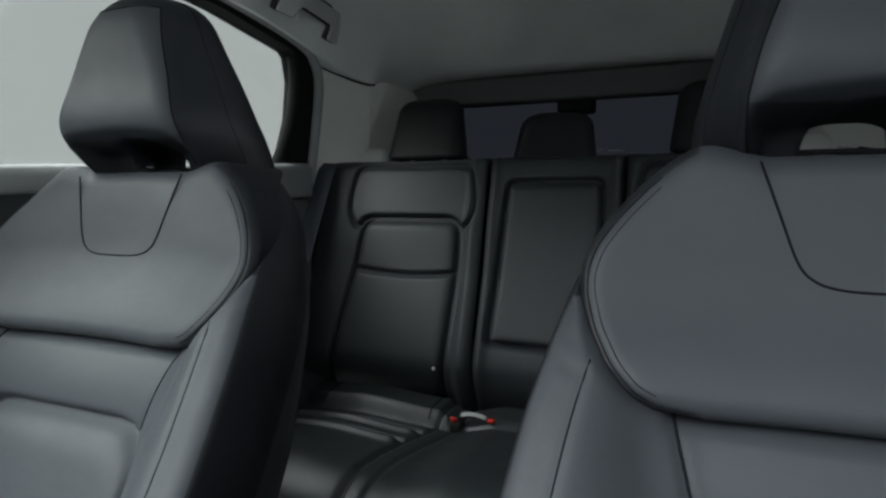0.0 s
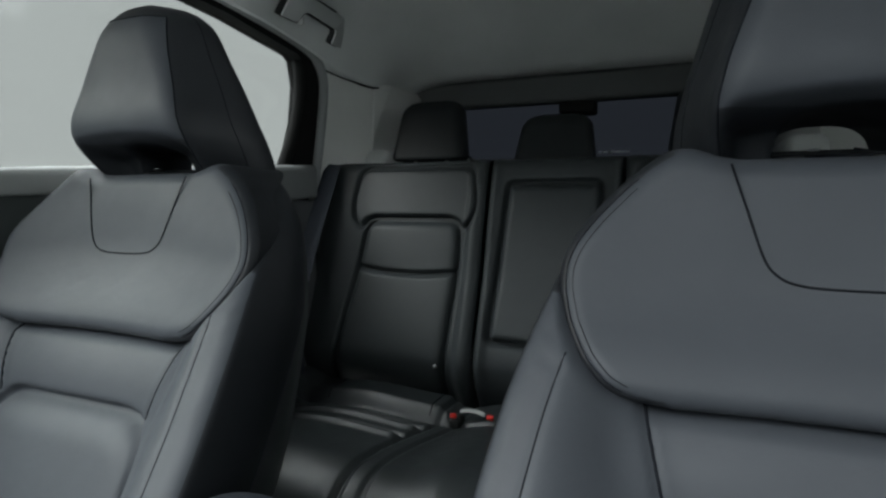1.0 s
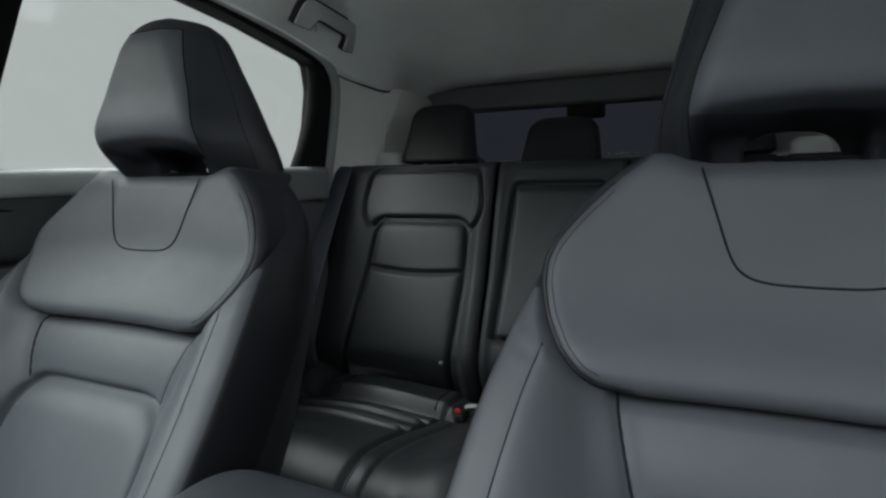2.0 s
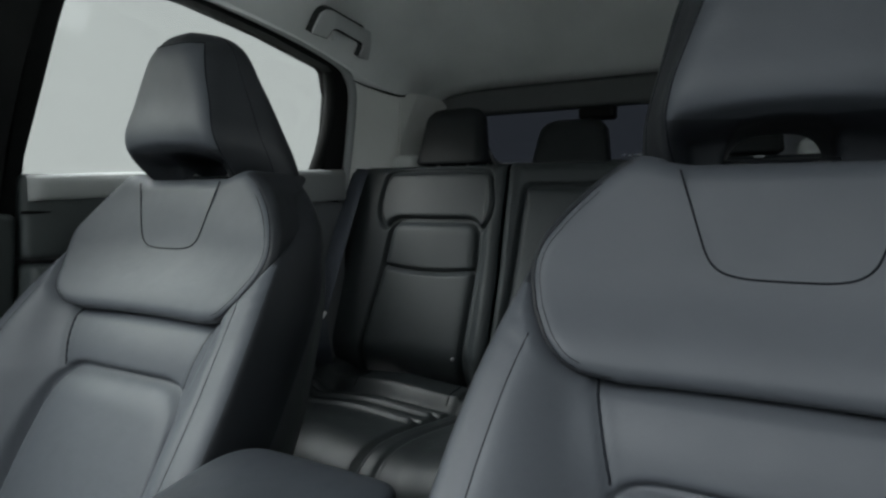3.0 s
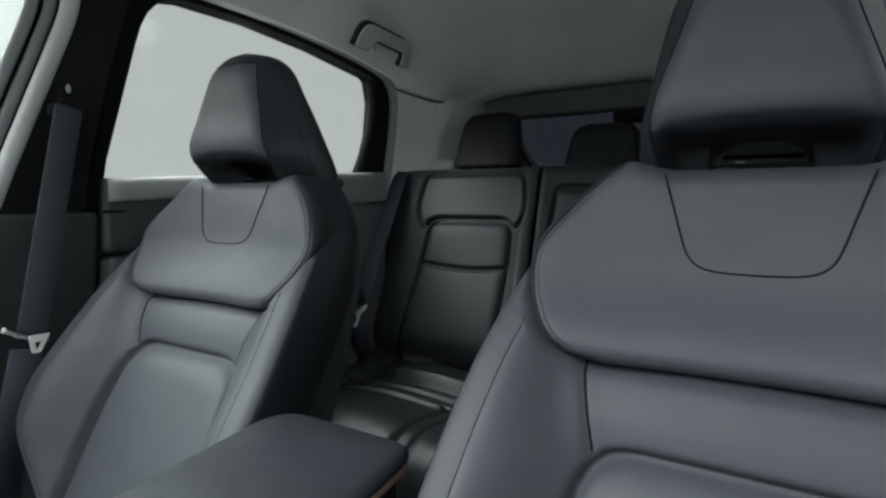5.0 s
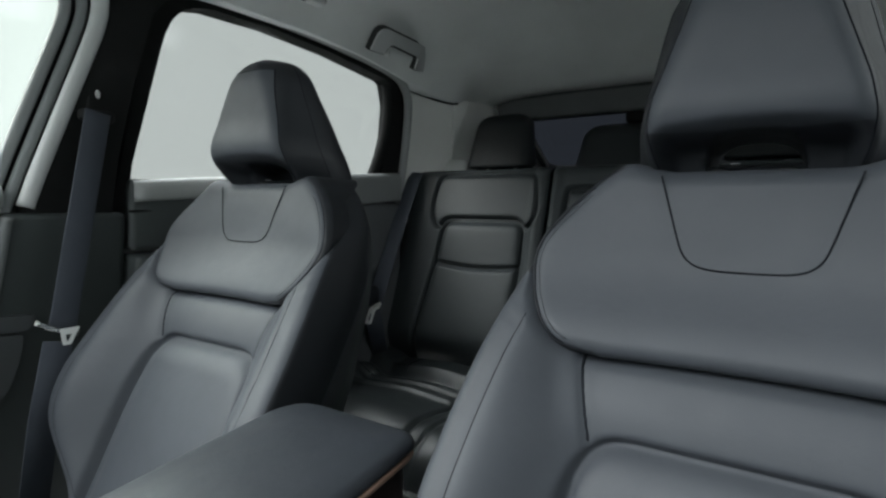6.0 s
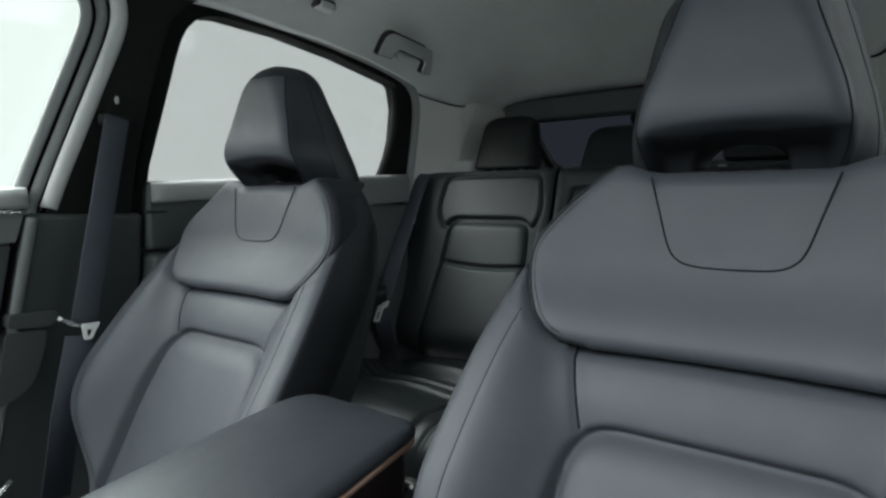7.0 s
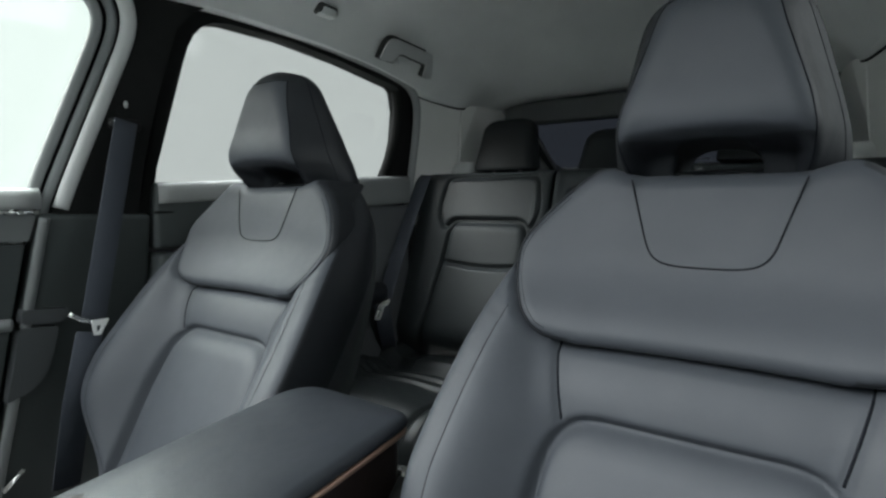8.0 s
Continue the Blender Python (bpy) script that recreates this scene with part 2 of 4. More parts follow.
def roof_z(x, y):
    dome = 0.020 * smoothstep((0.40 - np.abs(x)) / 0.12) * smoothstep((y - 0.25) / 0.25) * (1 - smoothstep((y - 0.66) / 0.32))
    return roof_mid(y) + dome - roof_drop(y) * (np.abs(x) / roof_half(y)) ** 7


def build_headliner():
    ys = np.linspace(-0.60, 0.985, 76)
    us = np.sin(np.linspace(-math.pi / 2, math.pi / 2, 71))
    verts = []
    for y in ys:
        hw = float(roof_half(y))
        ze = float(roof_z(hw, y)) - 0.004
        xe = max(hw + 0.004, side_x(y, ze) + 0.01) if y < 0.75 else hw + 0.05
        row = [(-xe, y, ze)] + [(u * hw, y, float(roof_z(u * hw, y))) for u in us] + [(xe, y, ze)]
        verts += row
    # the rear edge rolls upwards
    y, dz, turn = 0.985, 0.0, math.radians(-30)
    for i in range(16):
        y, dz, turn = y + 0.0088 * math.cos(turn), dz + 0.0088 * math.sin(turn), turn + math.radians(5)
        verts += [(x, y, z + dz) for x, _, z in row]
    n, c, k = len(verts), 73, 92
    faces = [f[::-1] for f in grid_faces(k, c)]
    top = [(x * 1.02, y, z + 0.03) for x, y, z in verts]
    faces += [tuple(i + n for i in f) for f in grid_faces(k, c)]
    for i in range(c - 1):
        faces.append((i, i + 1, n + i + 1, n + i))
        a = (k - 1) * c + i
        faces.append((a + 1, a, n + a, n + a + 1))
    for r in range(k - 1):
        a = r * c
        faces.append((a + c, a, n + a, n + a + c))
        b = a + c - 1
        faces.append((b, b + c, n + b + c, n + b))
    ob = mesh_object("ceiling", verts + top, faces, HEADLINER)
    tagged(ob, "grey cloth headliner curving down to the tailgate", "ceiling", kind="structure")


build_headliner()

ob = box("floor", (-0.72, -1.5, FLOOR_Z - 0.04), (0.72, 1.45, FLOOR_Z), CARPET, bevel=0.005)
tagged(ob, "black carpeted car floor under the seats", "floor", kind="structure")
# front bulkhead, dashboard and screen surround that close the place in front of the camera
ob = box("wall_front", (-0.74, -1.62, FLOOR_Z), (0.74, -1.5, 0.96), PLASTIC, bevel=0.01)
tagged(ob, "black front bulkhead below the windscreen", "wall", kind="structure")
ob = box("dashboard", (-0.70, -1.5, 0.62), (0.70, -1.12, 0.95), PLASTIC, bevel=0.04, seg=4)
tagged(ob, "plain black dashboard across the front", "dashboard", kind="structure")


def quad_pane(name, pts, material, thick=0.004):
    p = [Vector(q) for q in pts]
    nrm = (p[1] - p[0]).cross(p[2] - p[0]).normalized() * thick
    verts = [tuple(q) for q in p] + [tuple(q + nrm) for q in p]
    faces = [(0, 1, 2, 3), (7, 6, 5, 4), (0, 4, 5, 1), (1, 5, 6, 2), (2, 6, 7, 3), (3, 7, 4, 0)]
    return mesh_object(name, verts, faces, material, smooth=False)


ob = quad_pane("window_1", [(-0.66, -1.56, 0.97), (0.66, -1.56, 0.97), (0.60, -0.61, 1.575), (-0.60, -0.61, 1.575)], GLASS_SCREEN)
tagged(ob, "clear raked windscreen glass", "window", kind="structure")


def side_sheet(name, outline, sign, inset, thick, material, parent=None, label="", holes=()):
    def place(a, b, d):
        return (sign * (side_x(a, b) - inset + d), a, b)
    return slab(name, outline, place, thick, material, parent, label, holes)


REAR_WINDOW = [(-0.026, 1.10), (-0.02, 1.19), (-0.004, 1.273), (0.022, 1.410), (0.030, 1.445), (0.041, 1.472), (0.058, 1.493), (0.081, 1.506), (0.112, 1.512),
               (0.255, 1.510), (0.423, 1.493), (0.612, 1.462), (0.626, 1.452), (0.646, 1.398), (0.650, 1.31), (0.632, 1.20), (0.615, 1.13), (0.3, 1.10)]


def rail(name, path, sign, width, thick, inset, material, parent, label=""):
    """A trim strip along (y, z) points on the side, lying flat on it."""
    pts = np.array(path, float)
    t = np.concatenate([[0], np.cumsum(np.hypot(*np.diff(pts, axis=0).T))])
    n = max(24, int(t[-1] / 0.008))
    tt = np.linspace(0, t[-1], n)
    ys, zs = np.interp(tt, t, pts[:, 0]), np.interp(tt, t, pts[:, 1])
    for _ in range(20):
        ys[1:-1], zs[1:-1] = (ys[:-2] + 2 * ys[1:-1] + ys[2:]) / 4, (zs[:-2] + 2 * zs[1:-1] + zs[2:]) / 4
    rings = []
    for i in range(n):
        j, k = min(i + 1, n - 1), max(i - 1, 0)
        d = Vector((ys[j] - ys[k], zs[j] - zs[k])).normalized()
        nx = Vector((-d.y, d.x))
        ring = []
        for a, b in ring_rect(width / 2, thick / 2, thick * 0.48, 3):
            y, z = ys[i] + nx.x * a, zs[i] + nx.y * a
            ring.append((sign * (side_x(y, z) - inset + b), y, z))
        rings.append(ring)
    v, f = loft(rings)
    bm = bmesh.new()
    vs = [bm.verts.new(p) for p in v]
    for q in f:
        bm.faces.new([vs[i] for i in q])
    return part(name, bm, material, parent, label)


def door_top(name, y0, y1, zlo, zhi, sign, depth, material, parent, label=""):
    """The padded top of a door, rounded to the inside."""
    ys = np.linspace(y0, y1, 24)
    rings = []
    for y in ys:
        lo, hi = float(zlo(y)), float(zhi(y))
        x0 = side_x(y, hi)
        prof = [(x0 + 0.03, lo), (x0 - depth + 0.004, lo), (x0 - depth, lo + 0.006), (x0 - depth, hi - 0.016), (x0 - depth + 0.004, hi - 0.006),
                (x0 - depth + 0.012, hi - 0.0005), (x0 - depth + 0.020, hi - 0.004), (x0 + 0.03, hi - 0.012)]
        rings.append([(sign * a, y, b) for a, b in prof])
    v, f = loft(rings)
    bm = bmesh.new()
    vs = [bm.verts.new(p) for p in v]
    for q in f:
        bm.faces.new([vs[i] for i in q])
    return part(name, bm, material, parent, label)


def panel_block(name, y0, y1, z0, z1, sign, inset, thick, material, parent, label="", bevel=0.012):
    bm = bmesh.new()
    bmesh.ops.create_cube(bm, size=1)
    bmesh.ops.subdivide_edges(bm, edges=bm.edges[:], cuts=3, use_grid_fill=True)
    for v in bm.verts:
        y = (y0 + y1) / 2 + v.co.y * (y1 - y0)
        z = (z0 + z1) / 2 + v.co.z * (z1 - z0)
        bulge = 0.012 * math.cos(math.pi * v.co.y) * math.cos(math.pi * v.co.z)
        x = side_x(y, 1.15) - inset - bulge + (v.co.x + 0.5) * thick
        v.co = Vector((x, y, z))
    sharp = [e for e in bm.edges if len(e.link_faces) == 2 and e.calc_face_angle(0) > 0.8]
    bmesh.ops.bevel(bm, geom=sharp, offset=bevel, segments=3, profile=0.5, affect="EDGES")
    for v in bm.verts:
        v.co.x *= sign
    return part(name, bm, material, parent, label)


belt_lo = curve_of([-0.1, 0.07, 0.51, 0.75], [1.112, 1.122, 1.168, 1.188], 0.04)
belt_hi = curve_of([-0.1, 0.07, 0.51, 0.75], [1.150, 1.168, 1.198, 1.215], 0.04)


def build_rear_door(sign):
    door = thing("rear_door", (sign * 0.72, 0.3, 0.45), "closed rear car door with privacy glass and pale padded top", "car door", "rear doors")
    outer = [(-0.052, 1.09), (-0.03, 1.28), (-0.006, 1.44), (0.0, 1.500), (0.03, 1.540), (0.10, 1.545), (0.26, 1.532), (0.43, 1.506), (0.63, 1.475),
             (0.660, 1.460), (0.680, 1.40), (0.684, 1.30), (0.674, 1.18), (0.65, 1.09)]
    side_sheet("window_frame", outer, sign, 0.012, 0.045, RUBBER, door, "black window frame with rubber seal", holes=[REAR_WINDOW])
    side_sheet("pane", [(-0.04, 1.08), (0.01, 1.47), (0.05, 1.52), (0.43, 1.495), (0.64, 1.46), (0.65, 1.08)], sign, -0.018, 0.004, GLASS_REAR, door,
               "dark tinted privacy glass")
    rail("quarter_divider", [(0.612, 1.19), (0.632, 1.25), (0.648, 1.31), (0.650, 1.40), (0.634, 1.455)], sign, 0.032, 0.03, -0.002, RUBBER, door, "black rubber window divider")
    door_top("door_top_pad", -0.022, 0.498, belt_lo, belt_hi, sign, 0.035, TRIM_DOOR, door, "pale grey padded door top")
    door_top("door_top_rear", 0.50, 0.69, lambda y: belt_lo(y) - 0.055, belt_hi, sign, 0.034, PANEL_END, door, "mid grey door top end")
    panel_block("panel_end", 0.502, 0.70, 0.55, 1.122, sign, 0.033, 0.05, TRIM_COVER, door, "dark satin rear end of the door panel")
    panel_block("upper_panel", -0.03, 0.50, 1.02, 1.162, sign, 0.028, 0.05, PANEL, door, "dark grey upper door panel")
    panel_block("lower_panel", -0.03, 0.50, 0.45, 1.012, sign, 0.045, 0.08, PANEL, door, "dark moulded door panel")
    rail("trim_line", [(-0.03, 1.098), (0.3, 1.10), (0.495, 1.10)], sign, 0.006, 0.008, 0.032, RUBBER, door, "thin black moulding line")
    side_sheet("outer_skin", [(-0.06, 0.42), (-0.06, 1.13), (0.3, 1.155), (0.85, 1.21), (0.85, 0.42)], sign, -0.05, 0.02, BODY, door, "painted outer skin")
    panel_block("armrest", 0.0, 0.55, 0.84, 0.90, sign, 0.10, 0.10, LEATHER_BLACK_SHADE, door, "dark padded armrest", bevel=0.015)
    return door


STRIP_LINE = [(-0.262, 1.04), (-0.247, 1.10), (-0.235, 1.145), (-0.212, 1.215), (-0.189, 1.284), (-0.160, 1.37), (-0.137, 1.44), (-0.132, 1.462),
              (-0.136, 1.482), (-0.152, 1.500), (-0.185, 1.512), (-0.24, 1.516), (-0.36, 1.518), (-0.45, 1.516)]


def shifted(dy):
    """The door edge's line, moved outwards from the window."""
    out = []
    line = STRIP_LINE
    for _ in range(2):
        cut = [line[0]]
        for p, q in zip(line, line[1:]):
            cut += [(0.75 * p[0] + 0.25 * q[0], 0.75 * p[1] + 0.25 * q[1]), (0.25 * p[0] + 0.75 * q[0], 0.25 * p[1] + 0.75 * q[1])]
        line = cut + [line[-1]]
    for i, (y, z) in enumerate(line):
        a, b = line[max(i - 1, 0)], line[min(i + 1, len(line) - 1)]
        d = Vector((b[0] - a[0], b[1] - a[1])).normalized()
        out.append((y + d.y * dy, z - d.x * dy))
    return out


def build_front_door(sign):
    door = thing("front_door", (sign * 0.76, -0.6, 0.45), "closed front car door with bright glass and grey frame", "car door", "front doors")
    side_sheet("pane", [(-0.24, 1.05), (-0.12, 1.45), (-0.12, 1.50), (-0.42, 1.52), (-0.66, 1.46), (-1.2, 1.05)], sign, -0.03, 0.004, GLASS_FRONT, door, "lightly tinted door glass")
    rail("window_frame", shifted(0.002), sign, 0.020, 0.014, 0.006, SEAL, door, "grey window frame strip")
    rail("rubber_seal", shifted(0.016), sign, 0.026, 0.018, -0.008, RUBBER, door, "black rubber door seal")
    rail("frame_edge", [p for p in shifted(0.026) if p[1] > 1.08], sign, 0.018, 0.016, 0.010, TRIM_BELT, door, "dark grey inner frame strip")
    rail("rubber_lip", shifted(0.037), sign, 0.010, 0.014, 0.008, RUBBER, door, "thin black rubber lip")
    lo = curve_of([-1.2, -0.22], [1.085, 1.104], 0.05)
    hi = curve_of([-1.2, -0.22], [1.12, 1.142], 0.05)
    door_top("door_top_pad", -1.2, -0.231, lo, hi, sign, 0.036, TRIM_DOOR, door, "pale grey padded door top")
    side_sheet("upper_panel", [(-1.2, 1.046), (-1.2, 1.094), (-0.236, 1.094), (-0.247, 1.046)], sign, 0.032, 0.05, PANEL_END, door, "mid grey moulded door band")
    side_sheet("lower_panel", [(-1.2, 0.45), (-1.2, 1.040), (-0.254, 1.040), (-0.270, 0.92), (-0.292, 0.75), (-0.312, 0.60), (-0.335, 0.45)], sign, 0.03, 0.06, PANEL, door, "dark moulded door panel")
    rail("door_pull", [(-1.1, 0.93), (-0.7, 0.915), (-0.275, 0.895)], sign, 0.022, 0.030, 0.036, TRIM_BELT, door, "mid grey door pull edge")
    side_sheet("outer_skin", [(-1.24, 0.42), (-1.24, 1.085), (-0.245, 1.105), (-0.22, 1.11), (-0.22, 0.42)], sign, -0.05, 0.02, BODY, door, "painted outer skin")
    rail("chrome_line", [(-0.236, 1.098), (-0.6, 1.092), (-1.1, 1.085)], sign, 0.006, 0.006, 0.040, METAL, door, "thin chrome moulding")
    return door


def build_pillars(sign):
    ob = side_sheet("trim_b_pillar", [(-0.205, 1.09), (-0.161, 1.22), (-0.124, 1.33), (-0.089, 1.43), (-0.084, 1.47), (-0.099, 1.50), (-0.13, 1.53), (-0.13, 1.60), (0.16, 1.60),
                    (0.15, 1.535), (0.062, 1.530), (0.032, 1.513), (-0.002, 1.47), (-0.03, 1.34), (-0.052, 1.2), (-0.06, 1.09)], sign, 0.03, 0.05, PILLAR)
    tagged(ob, "black upper pillar trim between the side windows", "pillar trim", kind="structure")
    seal = rail("trim_door_seal", [p for p in shifted(0.047) if p[1] > 1.10], sign, 0.027, 0.022, 0.027, TRIM_SEAL, None)
    tagged(seal, "pale grey cloth-covered door opening seal", "door seal", kind="structure")
    low = side_sheet("trim_b_pillar_lower", [(-0.234, 1.096), (-0.256, 0.92), (-0.272, 0.78), (-0.290, 0.65), (-0.320, 0.40), (-0.035, 0.40), (-0.035, 1.096)], sign, 0.035, 0.05, PANEL)
    bev = low.modifiers.new("round", "BEVEL")
    bev.width, bev.segments, bev.limit_method, bev.angle_limit = 0.012, 4, "ANGLE", 0.9
    tagged(low, "dark lower pillar trim beside the front seat", "pillar trim", kind="structure")
    # lighter grey gives the pillar's front facet its lit look
    lip = rail("trim_b_pillar_edge", [(-0.226, 1.088), (-0.239, 1.0), (-0.251, 0.91), (-0.268, 0.77), (-0.287, 0.64), (-0.318, 0.42)], sign, 0.018, 0.016, 0.040, PANEL_END, None)
    tagged(lip, "rounded front edge of the lower pillar trim, coloured lighter where lit", "pillar trim", kind="structure")
    ob = side_sheet("wall_side", [(-0.34, 0.36), (-0.34, 1.05), (-0.22, 1.12), (-0.10, 1.45), (-0.10, 1.6), (0.06, 1.6), (-0.03, 1.12), (0.0, 0.36)], sign, -0.035, 0.012, PILLAR)
    tagged(ob, "black body side behind the pillar trim", "wall", kind="structure")
    ledge = side_sheet("trim_b_pillar_ledge", rounded([(-0.262, 0.922, 0.008), (-0.186, 0.917, 0.008), (-0.196, 0.890, 0.010), (-0.264, 0.895, 0.008)]), sign, 0.052, 0.03, TRIM_COVER)
    tagged(ledge, "mid grey ledge across the lower pillar trim", "pillar trim", kind="structure")
    cover = side_sheet("trim_belt_cover", rounded([(-0.266, 0.888, 0.008), (-0.204, 0.885, 0.008), (-0.208, 0.845, 0.02), (-0.222, 0.788, 0.03), (-0.246, 0.765, 0.02), (-0.284, 0.750, 0.004), (-0.276, 0.80, 0.02)]), sign, 0.050, 0.03, TRIM_COVER)
    tagged(cover, "grey curved sill cover at the pillar foot", "trim", kind="structure")
    # behind the rear door
    ob = side_sheet("trim_c_seal", [(0.672, 1.10), (0.672, 1.30), (0.668, 1.41), (0.655, 1.46), (0.63, 1.485), (0.66, 1.488), (0.69, 1.462), (0.705, 1.43), (0.708, 1.30), (0.708, 1.10)],
                    sign, 0.005, 0.04, RUBBER)
    tagged(ob, "black rubber seal behind the rear door", "door seal", kind="structure")
    edge = rail("trim_c_edge", [(0.716, 1.10), (0.716, 1.30), (0.712, 1.40), (0.703, 1.436), (0.685, 1.458), (0.65, 1.478), (0.55, 1.499), (0.40, 1.519), (0.20, 1.536), (0.02, 1.545), (-0.07, 1.552)], sign, 0.024, 0.02, 0.012, SEAL, None)
    tagged(edge, "pale grey seal round the rear door opening", "door seal", kind="structure")

    def c_place(a, b, d):
        x = np.interp(a, [0.72, 0.76, 0.909, 0.94, 1.05, 1.5], [0.600, 0.587, 0.525, 0.515, 0.50, 0.47])
        return (sign * (float(x) - 0.13 * (b - 1.25) + d), a, b)
    ob = slab("trim_c_pillar", [(0.724, 1.05), (0.724, 1.465), (0.80, 1.455), (0.84, 1.448), (0.868, 1.443), (0.884, 1.30), (0.892, 1.05)], c_place, 0.03, TRIM_GREY)
    tagged(ob, "grey plastic rear pillar trim", "pillar trim", kind="structure")
    ob = slab("trim_d_pillar", [(0.896, 1.05), (0.888, 1.30), (0.872, 1.443), (0.93, 1.446), (0.98, 1.448), (1.06, 1.446), (1.12, 1.42), (1.30, 1.36), (1.52, 1.26), (1.52, 1.05)], c_place, 0.03, TRIM_GREY)
    tagged(ob, "grey plastic trim beside the tailgate glass", "pillar trim", kind="structure")
    # black strip painted in for the shade under the headliner's edge
    ys = np.linspace(0.70, 0.885, 16)
    gap = []
    for y in ys:
        z = float(roof_z(roof_half(y), y)) - 0.005
        outer = float(np.interp(y, [0.70, 0.76, 0.909], [0.607, 0.587, 0.525])) - 0.13 * (z - 1.25) + 0.012
        inner = outer - 0.016
        gap.append([(sign * inner, y, z), (sign * outer, y, z - 0.003), (sign * outer, y, z), (sign * inner, y, z + 0.004)])
    v, f = loft(gap)
    bm = bmesh.new()
    vs = [bm.verts.new(p) for p in v]
    for q in f:
        bm.faces.new([vs[i] for i in q])
    ob = part("trim_roof_gap", bm, RUBBER)
    tagged(ob, "black strip for the shaded gap between headliner and rear pillar trim", "joint", kind="structure")
    ob = box("trim_shelf_end", (sign * 0.518 - 0.05, 0.868, 1.18), (sign * 0.518 + 0.05, 1.02, 1.262), TRIM_PALE, bevel=0.025, seg=4)
    tagged(ob, "pale rounded end of the rear shelf trim", "trim", kind="structure")
    ob = box("wall_quarter", (sign * 0.60 - 0.07, 0.74, FLOOR_Z), (sign * 0.60 + 0.07, 1.5, 1.06), PLASTIC, bevel=0.01)
    tagged(ob, "black plastic load space side wall", "wall", kind="structure")
    ob = panel_block("wall_front_foot", -1.5, -1.19, 0.4, 1.1, sign, 0.02, 0.05, PLASTIC, None)
    tagged(ob, "black footwell side trim", "wall", kind="structure")
    ob = slab("trim_a_pillar", [(-1.56, 0.98), (-1.56, 1.03), (-0.61, 1.62), (-0.53, 1.62), (-0.55, 1.50), (-0.68, 1.44), (-1.08, 1.22), (-1.22, 1.05)],
              lambda a, b, d: (sign * (0.66 + 0.06 * (1.3 - b) + d), a, b), 0.05, PILLAR)
    tagged(ob, "black windscreen pillar trim", "pillar trim", kind="structure")
    ob = slab("wall_roof_side", [(-0.62, 1.50), (-0.62, 1.62), (1.03, 1.60), (1.03, 1.45), (0.74, 1.45), (0.66, 1.475), (0.43, 1.515), (0.10, 1.543), (-0.45, 1.525)],
              lambda a, b, d: (sign * (side_x(a, b) + 0.035 + d), a, b), 0.03, PILLAR)
    tagged(ob, "dark body rail above the side doors", "wall", kind="structure")


for sgn in (-1, 1):
    build_rear_door(sgn)
    build_front_door(sgn)
    build_pillars(sgn)


def build_tailgate():
    gate = thing("tailgate", (0, 1.3, 0.6), "closed tailgate with dark raked privacy glass", "tailgate")
    box("lower_panel", (-0.52, 1.50, 0.5), (0.52, 1.56, 1.27), PLASTIC, gate, bevel=0.015, label="black tailgate trim panel")

    def gz(y):
        return 1.465 - 0.475 * (y - 1.10)
    verts = []
    for y, hw in ((1.08, 0.46), (1.52, 0.50)):
        for s in (-1, 1):
            verts += [(s * hw, y, gz(y) + 0.01), (s * hw, y, gz(y) + 0.014)]
    faces = [(0, 2, 6, 4), (5, 7, 3, 1), (1, 3, 2, 0), (4, 6, 7, 5), (0, 4, 5, 1), (2, 3, 7, 6)]
    mesh_object("pane", verts, faces, GLASS_DARK, gate, "very dark tinted rear glass", smooth=False)
    outer = [(-0.56, 1.04), (0.56, 1.04), (0.56, 1.56), (-0.56, 1.56)]
    hole = rounded([(-0.42, 1.115, 0.04), (0.42, 1.115, 0.04), (0.45, 1.49, 0.05), (-0.45, 1.49, 0.05)])
    slab("window_frame", outer, lambda a, b, d: (a, b, gz(b) - d), 0.02, TRIM_HEADER, gate, "charcoal frame round the rear glass", holes=[hole])
    box("brake_lamp_housing", (-0.05, 1.09, 1.366), (0.05, 1.16, 1.42), PILLAR, gate, bevel=0.008, label="black high brake lamp housing")
    v, f = tube([(x, 1.47, 1.292 - 0.02 * abs(x - 0.06)) for x in np.linspace(0.02, 0.12, 8)], 0.003)
    mesh_object("wiper_arm", v, f, METAL, gate, "thin bright wiper arm")
    for s in (-1, 1):
        # pale strip paints the lit edge of the glass frame
        v, f = tube([(s * (0.412 + 0.09 * (y - 1.115)), y, gz(y) - 0.026) for y in np.linspace(1.20, 1.47, 12)], 0.005)
        mesh_object("lit_glass_edge", v, f, TRIM_PALE, gate, "pale strip for the lit edge of the frame")
    box("header_trim", (-0.466, 1.062, 1.396), (0.466, 1.12, 1.53), TRIM_HEADER, gate, bevel=0.012, label="black upper tailgate trim")
    return gate


build_tailgate()
ob = box("load_cover", (-0.50, 0.93, 1.13), (0.50, 1.50, 1.15), CARPET, bevel=0.004)
tagged(ob, "black load space cover behind the rear bench", "load cover")

# ---------------------------------------------------------------- front seats
SEAT_X = 0.37
seat_y = curve_of([0.54, 0.70, 0.80, 0.889, 0.958, 1.05, 1.143, 1.17], [-0.275, -0.190, -0.136, -0.088, -0.052, 0.0, 0.019, 0.026], 0.012)
seat_w = curve_of([0.54, 0.62, 0.66, 0.70, 0.74, 0.78, 0.846, 0.91, 0.966, 1.0, 1.05, 1.089, 1.131, 1.15, 1.165],
                  [0.145, 0.152, 0.168, 0.200, 0.230, 0.248, 0.254, 0.248, 0.239, 0.230, 0.214, 0.197, 0.155, 0.130, 0.115], 0.013)
